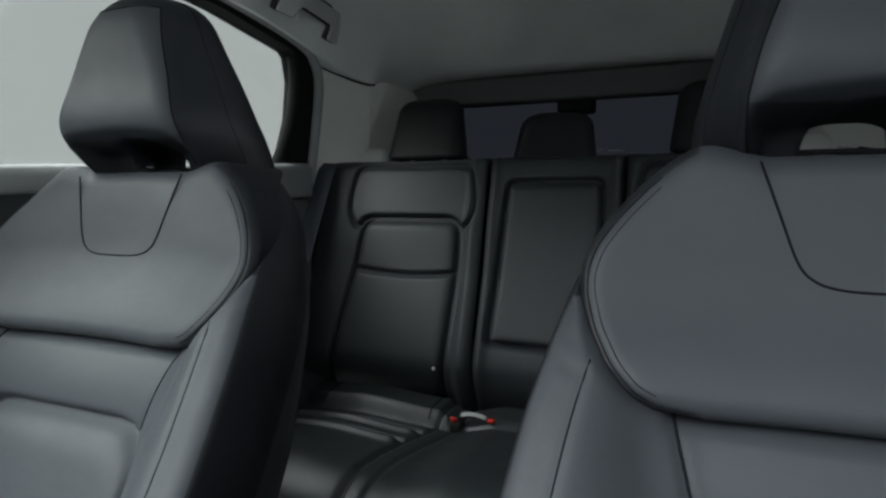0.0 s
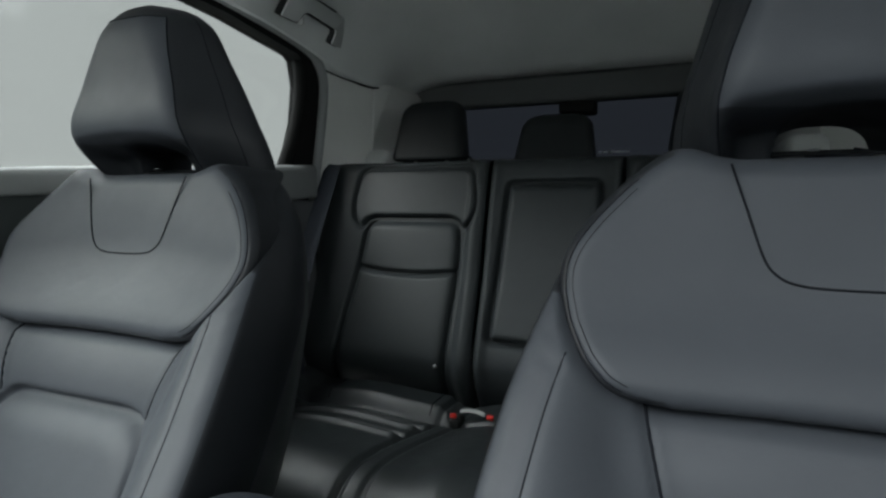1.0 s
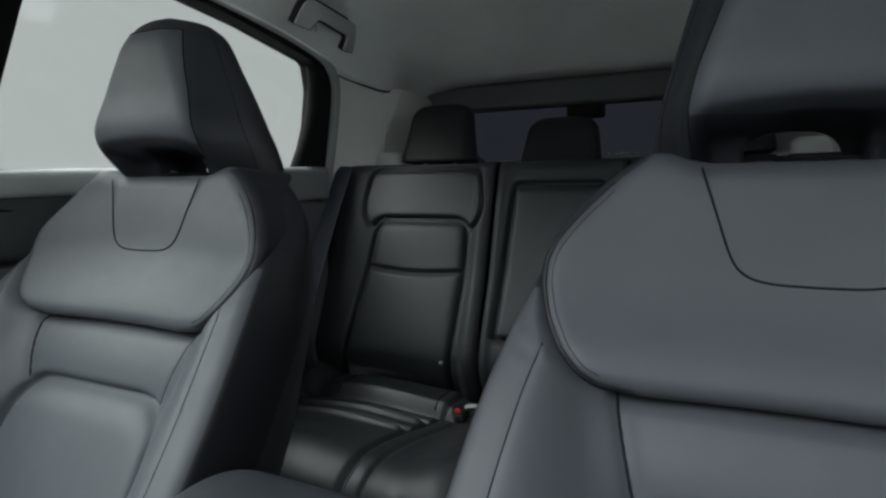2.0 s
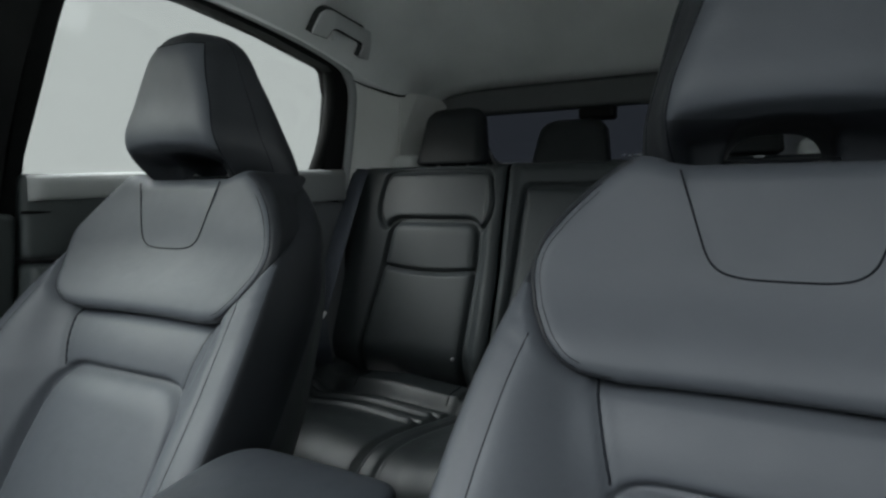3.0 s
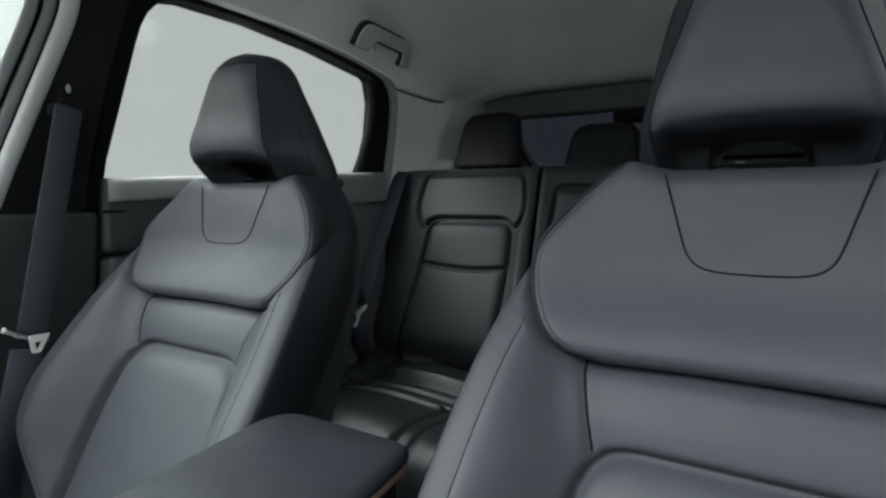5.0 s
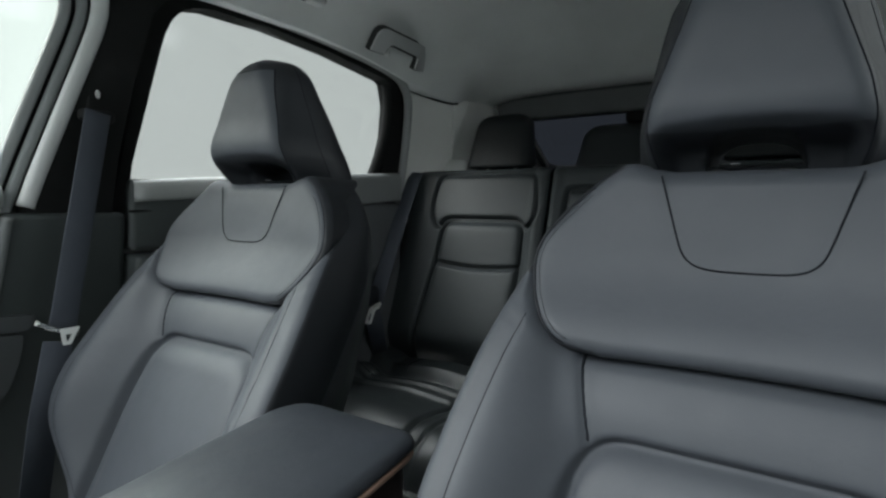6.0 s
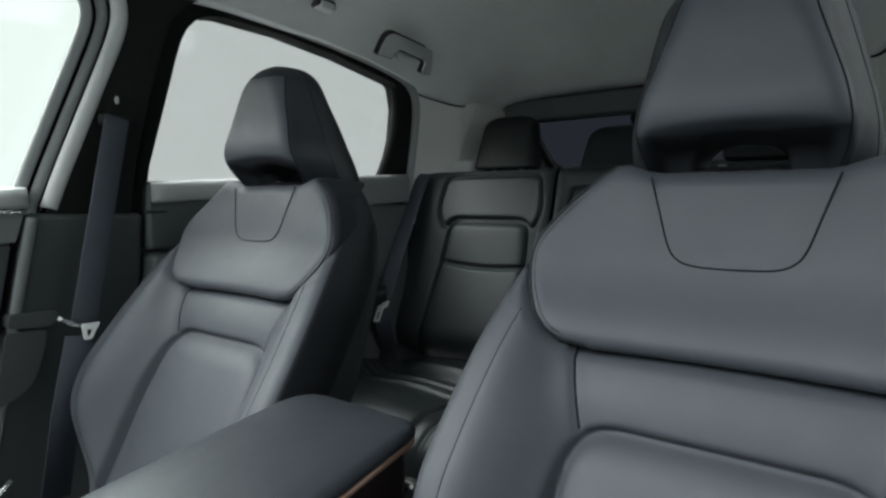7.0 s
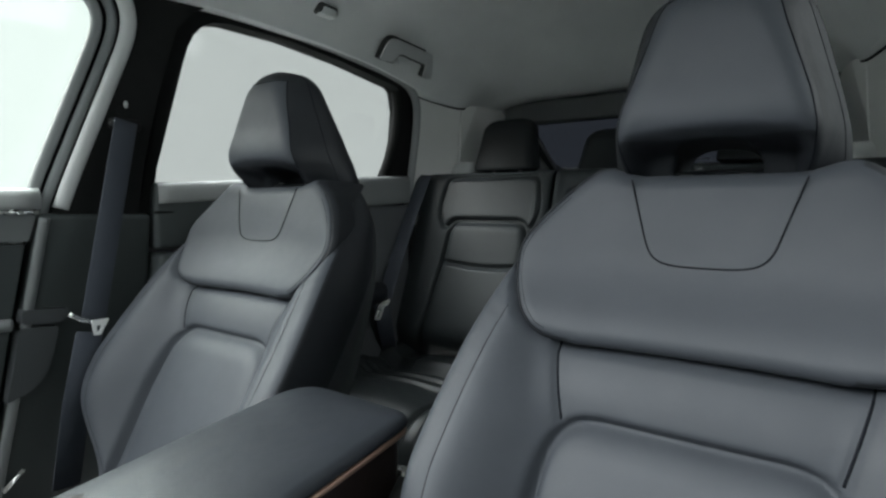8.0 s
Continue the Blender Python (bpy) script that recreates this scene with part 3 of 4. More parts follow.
bolster_y = curve_of([0.54, 0.60, 0.66, 0.72, 0.77, 0.83, 0.90, 0.966, 1.03, 1.08], [0.000, 0.004, 0.014, 0.046, 0.075, 0.084, 0.069, 0.054, 0.036, 0.010], 0.02)
seat_back = curve_of([0.54, 0.814, 0.878, 0.931, 0.986, 1.052, 1.13, 1.165], [-0.10, -0.002, 0.024, 0.050, 0.078, 0.101, 0.124, 0.130], 0.02)
INSERT = rounded([(-0.118, 0.50, 0), (-0.136, 0.79, 0.06), (-0.126, 0.890, 0.046), (0.126, 0.890, 0.046), (0.136, 0.79, 0.06), (0.118, 0.50, 0)])


PAD_HALF = [(0.0, 0.962), (0.06, 0.962), (0.125, 0.963), (0.152, 0.9655), (0.170, 0.974), (0.187, 0.991), (0.202, 1.016), (0.210, 1.042), (0.210, 1.062),
            (0.203, 1.082), (0.186, 1.106), (0.163, 1.131), (0.140, 1.150), (0.128, 1.157), (0.110, 1.160), (0.0, 1.160)]
PAD = PAD_HALF + [(-x, z) for x, z in PAD_HALF[-2:0:-1]]


def band_x(z):
    return np.interp(z, [0.885, 0.97], [0.120, 0.142])


def body_y(x, z):
    ax = np.abs(x)
    w = seat_w(z)
    under = 0.045 * smoothstep((0.003 - edge_dist(x, z, PAD)) / 0.018)
    y = seat_y(z) + 0.008 + np.maximum(under, 0.030 * smoothstep((z - 0.950) / 0.020) * (1 - smoothstep((ax - 0.13) / 0.02)))
    foot = 0.108 + (band_x(z) - 0.014 - 0.108) * smoothstep((z - 0.86) / 0.04)
    t = np.clip((ax - foot) / np.maximum(0.02, w - 0.034 - foot), 0, 1)
    y = y - bolster_y(z) * t * t * (3 - 2 * t)
    d = edge_dist(x, z, INSERT)
    y = y - 0.010 * np.where(d < 0, 1 - np.exp(-(d / 0.016) ** 2), 0)
    up = (d > 0) & (z > 0.885) & (ax < band_x(z) + 0.03)
    y = y - 0.008 * np.where(up, np.sin(np.clip((z - 0.888) / 0.085, 0, 1) * math.pi), 0) * (1 - smoothstep((ax - band_x(z)) / 0.03))
    y = y + (0.011 + 0.004 * smoothstep((0.86 - z) / 0.03)) * np.exp(-(d / 0.0055) ** 2)
    y = y + 0.004 * np.exp(-((ax - band_x(z)) / 0.003) ** 2) * smoothstep((z - 0.880) / 0.01)
    # small folds in the leather where the bolster slips under the pad
    y = y + 0.0008 * np.sin((z - 0.45 * ax) * 330.0) * np.exp(-((ax - 0.205) / 0.022) ** 2 - ((z - 1.002) / 0.022) ** 2)
    s = np.clip((ax - (w - 0.034)) / 0.034, 0, 1)
    u = np.clip((ax - (w - 0.017)) / 0.017, 0, 1)
    return y + 0.002 * s + 0.017 * (1 - np.sqrt(np.maximum(0, 1 - u * u))) + 0.0012 * np.exp(-((ax - w + 0.034) / 0.003) ** 2)



def side_seam(z):
    return np.interp(z, [0.5, 0.84, 0.906, 0.979, 1.02, 1.2], [-0.345, -0.082, -0.030, 0.033, 0.075, 0.30])


def pad_front(x, z):
    ax = np.abs(x)
    y = seat_y(z) - 0.004 - 0.024 * (ax / 0.21) ** 2 * (1 - smoothstep((z - 1.06) / 0.09))
    return y - 0.009 * np.exp(-((z - 0.988) / 0.03) ** 2)


def pad_y(x, z):
    d = np.maximum(0, -edge_dist(x, z, PAD))
    r = 0.020
    s = np.clip((r - d) / r, 0, 1)
    return pad_front(x, z) + r * (1 - np.sqrt(np.maximum(0, 1 - s * s)))


def build_front_seat(cx, lean):
    seat = thing("front_seat_unit", (cx, -0.2, FLOOR_Z), "slate grey leather front car seat with integrated headrest", "car seat", "front seats")
    off = np.array([cx, 0, 0])
    # backrest skin
    zs = np.linspace(0.54, 1.152, 190)
    u = np.sin(np.linspace(-math.pi / 2, math.pi / 2, 171) * 0.97) / math.sin(math.pi / 2 * 0.97)
    u = 0.75 * u + 0.25 * np.linspace(-1, 1, 171)
    nf, ns, nb = len(u), 14, 24
    X, Z = np.meshgrid(u, zs)
    X = X * seat_w(zs)[:, None]
    Y = body_y(X, Z)
    rows = []
    for i, z in enumerate(zs):
        w, yb = float(seat_w(z)), float(seat_back(z))
        row = [(X[i, j], Y[i, j], z) for j in range(nf)]
        y1 = Y[i, -1]
        ts = min(0.95, max(0.05, (float(side_seam(z)) - y1) / (yb - y1)))
        t = np.concatenate([ts * np.arange(1, 8) / 7, ts + (1 - ts) * np.arange(1, 8) / 8])
        sx = w + 0.004 * np.sin(t * math.pi) - 0.03 * t ** 4
        row += [(sx[k], y1 + (yb - y1) * t[k], z) for k in range(ns)]
        bx = np.linspace(w - 0.03, -(w - 0.03), nb)
        row += [(x, yb + 0.03 * (1 - (x / w) ** 2), z) for x in bx]
        row += [(-sx[k], y1 + (yb - y1) * t[k], z) for k in range(ns - 1, -1, -1)]
        rows.append(row)
    n = len(rows[0])
    verts = np.array([p for r in rows for p in r])
    faces = np.array(grid_faces(len(rows), n, wrap=True))
    nrm = skin_normals(verts, faces)
    cen = verts[faces].mean(axis=1)
    col = np.tile(np.arange(n), len(rows) - 1)
    front = col < nf - 1
    right = (col >= nf - 1) & (col < nf + ns - 1)
    left = col >= nf + ns + nb - 1
    shell = (~front) & ((~right & ~left) | (right & (col - (nf - 1) >= 7)) | (left & (col - (nf + ns + nb - 1) <= 7)))
    d = edge_dist(cen[:, 0], cen[:, 2], INSERT)
    ins = front & (d < 0)
    band = front & ~ins & (cen[:, 2] > 0.885) & (np.abs(cen[:, 0]) < band_x(cen[:, 2]))
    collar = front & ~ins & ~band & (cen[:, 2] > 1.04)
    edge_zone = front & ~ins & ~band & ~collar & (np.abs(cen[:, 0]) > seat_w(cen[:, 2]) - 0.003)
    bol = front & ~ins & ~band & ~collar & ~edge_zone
    # shoulder sides and side panels get near-black leather in place of their shade
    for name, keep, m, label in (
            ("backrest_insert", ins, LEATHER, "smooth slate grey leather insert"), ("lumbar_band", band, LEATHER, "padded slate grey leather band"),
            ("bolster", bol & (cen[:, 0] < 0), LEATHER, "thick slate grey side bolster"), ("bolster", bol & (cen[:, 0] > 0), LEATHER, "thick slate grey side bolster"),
            ("shoulder_side", collar & (cen[:, 0] < 0), LEATHER_BLACK_SHADE, "leather shoulder side, coloured near black for its shade"), ("shoulder_side", collar & (cen[:, 0] >= 0), LEATHER_BLACK_SHADE, "leather shoulder side, coloured near black for its shade"),
            ("side_panel", (right & ~shell) | (edge_zone & (cen[:, 0] > 0)), LEATHER_BLACK_SHADE, "leather side panel, coloured near black for its shade"), ("side_panel", (left & ~shell) | (edge_zone & (cen[:, 0] < 0)), LEATHER_BLACK_SHADE, "leather side panel, coloured near black for its shade"),
            ("back_shell", shell, SHELL, "dark grey back shell")):
        v, f, q = pick(verts, faces, keep, nrm)
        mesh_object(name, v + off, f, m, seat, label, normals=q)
    top = verts[-n:]
    c = top.mean(axis=0) + np.array([0, 0, 0.004])
    mesh_object("backrest_top", np.vstack([top, c]) + off, [(i, (i + 1) % n, n) for i in range(n)], LEATHER_BLACK_SHADE, seat, "black leather backrest top")
    # shoulder pad
    pz = 0.962 + 0.198 * (0.5 - 0.5 * np.cos(np.linspace(0, math.pi, 110)))
    half = np.array(PAD_HALF)
    pw = np.interp(pz, half[2:-1, 1], half[2:-1, 0])
    k = np.exp(-0.5 * (np.arange(-4, 5) / 2.0) ** 2)
    pw[6:-6] = np.convolve(pw, k / k.sum(), mode="same")[6:-6]
    uu = np.sin(np.linspace(-math.pi / 2, math.pi / 2, 131))
    outline = [(w, z) for w, z in zip(pw, pz)] + [(-w, z) for w, z in zip(pw[::-1], pz[::-1])]
    X, Z = np.meshgrid(uu, pz)
    X = X * pw[:, None]
    dd = np.maximum(0, -edge_dist(X, Z, outline))
    dd[0, :] = dd[-1, :] = 0
    dd[:, 0] = dd[:, -1] = 0
    s = np.clip((0.020 - dd) / 0.020, 0, 1)
    Y = pad_front(X, Z) + 0.020 * (1 - np.sqrt(np.maximum(0, 1 - s * s)))
    Z = Z - 0.012 * (1 - smoothstep((np.abs(X) - 0.07) / 0.055)) * smoothstep((Z - 1.10) / 0.06)
    Y = Y + 0.0012 * np.exp(-((dd - 0.0065) / 0.0012) ** 2) * smoothstep((np.abs(X) - 0.125) / 0.03)
    verts = np.stack([X, Y, Z], axis=-1).reshape(-1, 3)
    faces = grid_faces(110, 131)
    rim = [i for i in range(131)] + [r * 131 + 130 for r in range(1, 110)] + [109 * 131 + i for i in range(129, -1, -1)] + [r * 131 for r in range(108, 0, -1)]
    base = len(verts)
    skirt = verts[rim] * np.array([0.985, 1, 1]) + np.array([0, 0.035, 0])
    skirt[:, 2] = 1.06 + (skirt[:, 2] - 1.06) * 0.985
    skirt[:, 1] += 0.06 * smoothstep((verts[rim][:, 2] - 1.115) / 0.045)
    verts = np.vstack([verts, skirt])
    m = len(rim)
    skirt_faces = [(rim[(i + 1) % m], rim[i], base + i, base + (i + 1) % m) for i in range(m)]
    pad_nrm = skin_normals(verts, np.array(faces + skirt_faces))
    fa = np.array(faces)
    mid = verts[fa].mean(axis=1)
    rim_zone = (dd.reshape(-1)[fa].mean(axis=1) < 0.0065) & (np.abs(mid[:, 0]) > 0.125)
    v, f, q = pick(verts, fa, ~rim_zone, pad_nrm)
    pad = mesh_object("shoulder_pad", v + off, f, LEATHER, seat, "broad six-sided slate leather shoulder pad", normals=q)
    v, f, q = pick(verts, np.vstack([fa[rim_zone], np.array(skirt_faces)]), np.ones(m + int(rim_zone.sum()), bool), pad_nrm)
    mesh_object("pad_edge", v + off, f, LEATHER_DARK_SHADE, pad, "dark leather pad edge", normals=q)
    # two rows of stitches along the pad's sides
    for depth in (0.0066, 0.0125):
        ow, oz = np.array(pw), np.array(pz)
        nx, nz = np.gradient(oz), -np.gradient(ow)
        size = np.hypot(nx, nz)
        ix, iz = ow - nx / size * depth, oz - nz / size * depth
        use = (ix > 0.150) & (iz > 0.974) & (iz < 1.140)
        s = (0.020 - depth) / 0.020
        iy = pad_front(ix, iz) + 0.020 * (1 - math.sqrt(1 - s * s))
        for sg in (-1, 1):
            v, f = tube([(sg * x, y + 0.0003, z) for x, y, z in zip(ix[use], iy[use], iz[use])], 0.0006, 5)
            mesh_object("edge_seam", np.array(v) + off, f, THREAD, pad, "fine dark stitched seam")
    # stitched patch on the pad
    right_half = [(0.0, 1.050), (0.03, 1.0505), (0.046, 1.054), (0.056, 1.062), (0.062, 1.075), (0.071, 1.105), (0.083, 1.143)]
    pts = [(-x, z) for x, z in right_half[::-1]] + right_half[1:]
    px, pzz = np.array([p[0] for p in pts]), np.array([p[1] for p in pts])
    tt = np.linspace(0, len(pts) - 1, 90)
    px, pzz = np.interp(tt, range(len(pts)), px), np.interp(tt, range(len(pts)), pzz)
    for _ in range(10):
        px[1:-1], pzz[1:-1] = (px[:-2] + 2 * px[1:-1] + px[2:]) / 4, (pzz[:-2] + 2 * pzz[1:-1] + pzz[2:]) / 4
    py = pad_y(px, pzz)
    v, f = tube([(a, b - 0.0003, c) for a, b, c in zip(px, py, pzz)], 0.0010, 5)
    mesh_object("patch_seam", np.array(v) + off, f, THREAD, pad, "dark stitched seam")
    for sg in (-1, 1):
        zz = np.linspace(0.60, 1.0, 60)
        xx = sg * (seat_w(zz) - 0.034)
        v, f = tube(list(zip(xx, body_y(xx, zz) + 0.0003, zz)), 0.0008, 5)
        mesh_object("bolster_seam", np.array(v) + off, f, THREAD, seat, "dark stitched seam")
        zz = np.linspace(0.888, 0.962, 24)
        xx = sg * band_x(zz)
        v, f = tube(list(zip(xx, body_y(xx, zz) - 0.0008, zz)), 0.0015, 5)
        mesh_object("band_seam", np.array(v) + off, f, THREAD, seat, "dark stitched seam")
    build_headrest(seat, off + np.array([lean, 0, 0]))
    build_front_cushion(seat, off)
    return seat


head_w = curve_of([1.135, 1.165, 1.19, 1.22, 1.29, 1.36], [0.084, 0.093, 0.095, 0.089, 0.066, 0.047], 0.006)
head_wb = curve_of([1.135, 1.165, 1.19, 1.22, 1.29, 1.36], [0.122, 0.122, 0.120, 0.113, 0.094, 0.074], 0.006)
HEAD_TOP = 1.355


def head_dome(z):
    """How far the headrest's width has shrunk towards its rounded top."""
    return max(0.06, 1 - max(0.0, (z - 1.300) / (HEAD_TOP - 1.300)) ** 3.6) ** 0.5


head_f = curve_of([1.135, 1.160, 1.172, 1.184, 1.196, 1.206, 1.22, 1.25, 1.29, 1.315, 1.33, 1.342, 1.350, 1.355], [0.016, 0.006, -0.001, -0.0078, -0.0132, -0.0155, -0.0145, -0.0080, -0.0045, -0.001, 0.005, 0.013, 0.022, 0.034], 0.004)
head_b = curve_of([1.135, 1.165, 1.21, 1.25, 1.287, 1.311, 1.33, 1.342, 1.350, 1.355], [0.142, 0.134, 0.115, 0.103, 0.093, 0.089, 0.085, 0.079, 0.070, 0.058], 0.004)


def dense_rect(hx, hy, r, n):
    """A rounded rectangle with its straight sides divided too."""
    ring = ring_rect(hx, hy, r, n)
    out = []
    for i, p in enumerate(ring):
        q = ring[(i + 1) % len(ring)]
        k = 16 if (i + 1) % (n + 1) == 0 else 1
        out += [(p[0] + (q[0] - p[0]) * j / k, p[1] + (q[1] - p[1]) * j / k) for j in range(k)]
    return out


# columns of the headrest's skin along which its panels are sewn
HEAD_SEAM = (51, 77)
BACK_SEAM = (39, 89)


def build_headrest(seat, off):
    zs = np.concatenate([np.linspace(1.135, 1.20, 26), np.linspace(1.205, 1.32, 26), HEAD_TOP - 0.031 * np.cos(np.linspace(0.1, math.pi / 2, 16))])
    rings = []
    for z in zs:
        w, f, b = float(head_w(z)) * head_dome(z), float(head_f(z)), float(head_b(z))
        wb = float(head_wb(z)) * head_dome(z)

        def under(x):
            lip = 1.197 - 0.007 * min(1, (x / 0.085) ** 2)
            return 0.050 * float(smoothstep((lip - z) / 0.026)) * (1 - float(smoothstep((abs(x) - 0.070) / 0.024)))
        ring = [(x * (1 + (wb / w - 1) * smoothstep((y + (b - f) / 2) / (b - f) * 1.25)), (f + b) / 2 + y
                 + (under(x) if y < 0 else 0), z) for x, y in dense_rect(w, (b - f) / 2, min(0.021 + 0.012 * float(smoothstep((z - 1.24) / 0.10)), 0.45 * (b - f), 0.85 * w), 8)]
        rings.append(ring)
    v, f = loft(rings)
    head = mesh_object("headrest", np.array(v) + off, f, LEATHER, seat, "slate grey leather headrest, shade coloured into its sides and arched underside")
    head.data.materials.append(LEATHER_DARK_SHADE)
    head.data.materials.append(LEATHER_BLACK_SHADE)
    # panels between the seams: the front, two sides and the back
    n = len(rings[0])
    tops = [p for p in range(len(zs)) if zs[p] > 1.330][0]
    # side and top panels are coloured darker for the shade they lie in
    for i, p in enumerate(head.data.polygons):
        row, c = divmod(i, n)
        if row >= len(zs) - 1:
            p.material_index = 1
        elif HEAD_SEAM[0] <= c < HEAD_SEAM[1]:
            # below the lip, black leather paints in the shade of the recess
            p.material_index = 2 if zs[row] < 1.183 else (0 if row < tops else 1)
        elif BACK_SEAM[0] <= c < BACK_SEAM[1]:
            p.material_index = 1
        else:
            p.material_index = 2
    # the arched opening below the cushion
    ring0 = []
    for j in range(33):
        a = math.pi * j / 32
        ring0.append((0.047 * abs(math.cos(a)) ** 0.7 * (1 if math.cos(a) >= 0 else -1), 1.150 + 0.036 * math.sin(a) ** 0.8))
    ring0 += [(-0.047, 1.10), (0.047, 1.10)]
    cut_v, cut_f = loft([[(x * 1.12, -0.08, z + 0.001) for x, z in ring0], [(x, 0.03, z) for x, z in ring0], [(x * 0.86, 0.2, z - 0.006) for x, z in ring0]])
    cutter = mesh_object("cutter", np.array(cut_v) + off, cut_f, LEATHER, seat)
    cutter.data.materials.append(LEATHER_DARK_SHADE)
    cutter.data.materials.append(LEATHER_BLACK_SHADE)
    # the opening's walls are coloured black for shade too
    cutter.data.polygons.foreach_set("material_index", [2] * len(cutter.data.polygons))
    cbm = bmesh.new()
    cbm.from_mesh(cutter.data)
    bmesh.ops.recalc_face_normals(cbm, faces=cbm.faces)
    cbm.to_mesh(cutter.data)
    cbm.free()
    mod = head.modifiers.new("arch", "BOOLEAN")
    mod.object, mod.operation, mod.solver, mod.use_self = cutter, "DIFFERENCE", "EXACT", True
    deps = bpy.context.evaluated_depsgraph_get()
    done = bpy.data.meshes.new_from_object(head.evaluated_get(deps))
    head.modifiers.clear()
    head.data = done
    bpy.data.objects.remove(cutter)
    done.polygons.foreach_set("use_smooth", [True] * len(done.polygons))
    low = [p for p in range(len(zs)) if zs[p] > 1.150][0]
    line = [rings[r][HEAD_SEAM[1]] for r in range(low, tops)] + [rings[tops][c] for c in range(HEAD_SEAM[1], HEAD_SEAM[0] - 1, -1)]
    line += [rings[r][HEAD_SEAM[0]] for r in range(tops - 1, low - 1, -1)]
    v, f = tube(line, 0.0009, 5)
    mesh_object("headrest_seam", np.array(v) + off, f, THREAD, head, "dark stitched seam round the front panel")
    for sg, c in ((-1, BACK_SEAM[0]), (1, BACK_SEAM[1])):
        v, f = tube([rings[r][c] for r in range(low, len(zs) - 3)], 0.0006, 5)
        mesh_object("headrest_seam", np.array(v) + off, f, THREAD, head, "dark stitched seam")
        rr = [[(sg * 0.030 + 0.007 * math.cos(a), 0.055 + 0.007 * math.sin(a), z) for a in np.linspace(0, 2 * math.pi, 17)[:-1]] for z in (1.140, 1.150)]
        v, f = loft(rr)
        mesh_object("post_guide", np.array(v) + off, f, PLASTIC, seat, "small headrest post guide")
    box("release_tab", (off[0] - 0.021, 0.052, 1.1545), (off[0] - 0.012, 0.060, 1.1565), TRIM_BELT, seat, bevel=0.0012, label="small pale headrest release tab")


def build_front_cushion(seat, off):
    xs = np.linspace(-0.195, 0.195, 61)
    ys = np.linspace(-0.72, -0.17, 61)
    X, Y = np.meshgrid(xs, ys)
    ax = np.abs(X)
    z = 0.505 - 0.05 * (Y + 0.25) + 0.045 * smoothstep((ax - 0.11) / 0.06)
    z = z - 0.008 * np.exp(-((ax - 0.115) / 0.006) ** 2)
    s = np.clip((ax - 0.170) / 0.035, 0, 1)
    z = z - 0.035 * (1 - np.sqrt(np.maximum(0, 1 - s * s)))
    s = np.clip((-0.67 - Y) / 0.05, 0, 1)
    z = z - 0.06 * (1 - np.sqrt(np.maximum(0, 1 - s * s)))
    v = np.stack([X, Y, z], -1).reshape(-1, 3)
    f = np.array(grid_faces(61, 61))
    n = len(v)
    rim = [i for i in range(61)] + [r * 61 + 60 for r in range(1, 61)] + [60 * 61 + i for i in range(59, -1, -1)] + [r * 61 for r in range(59, 0, -1)]
    low = v[rim].copy()
    low[:, 2] = 0.40
    cen = v[f].mean(axis=1)
    nrm = skin_normals(v, f)
    a, b, q = pick(v, f, np.abs(cen[:, 0]) < 0.115, nrm)
    mesh_object("cushion_insert", a + off, b, LEATHER, seat, "slate grey leather seat cushion", normals=q)
    for sg in (-1, 1):
        a, b, q = pick(v, f, cen[:, 0] * sg > 0.115, nrm)
        mesh_object("cushion_bolster", a + off, b, LEATHER, seat, "raised slate grey cushion bolster", normals=q)
    m = len(rim)
    allv = np.vstack([v[rim], low])
    mesh_object("cushion_side", allv + off, [(i, m + i, m + (i + 1) % m, (i + 1) % m) for i in range(m)], LEATHER_BLACK_SHADE, seat, "black leather cushion side")
    box("seat_base", (off[0] - 0.18, -0.66, FLOOR_Z), (off[0] + 0.18, -0.14, 0.47), PLASTIC, seat, bevel=0.015, label="black plastic seat base")


build_front_seat(-SEAT_X, 0.006)
build_front_seat(SEAT_X, -0.004)

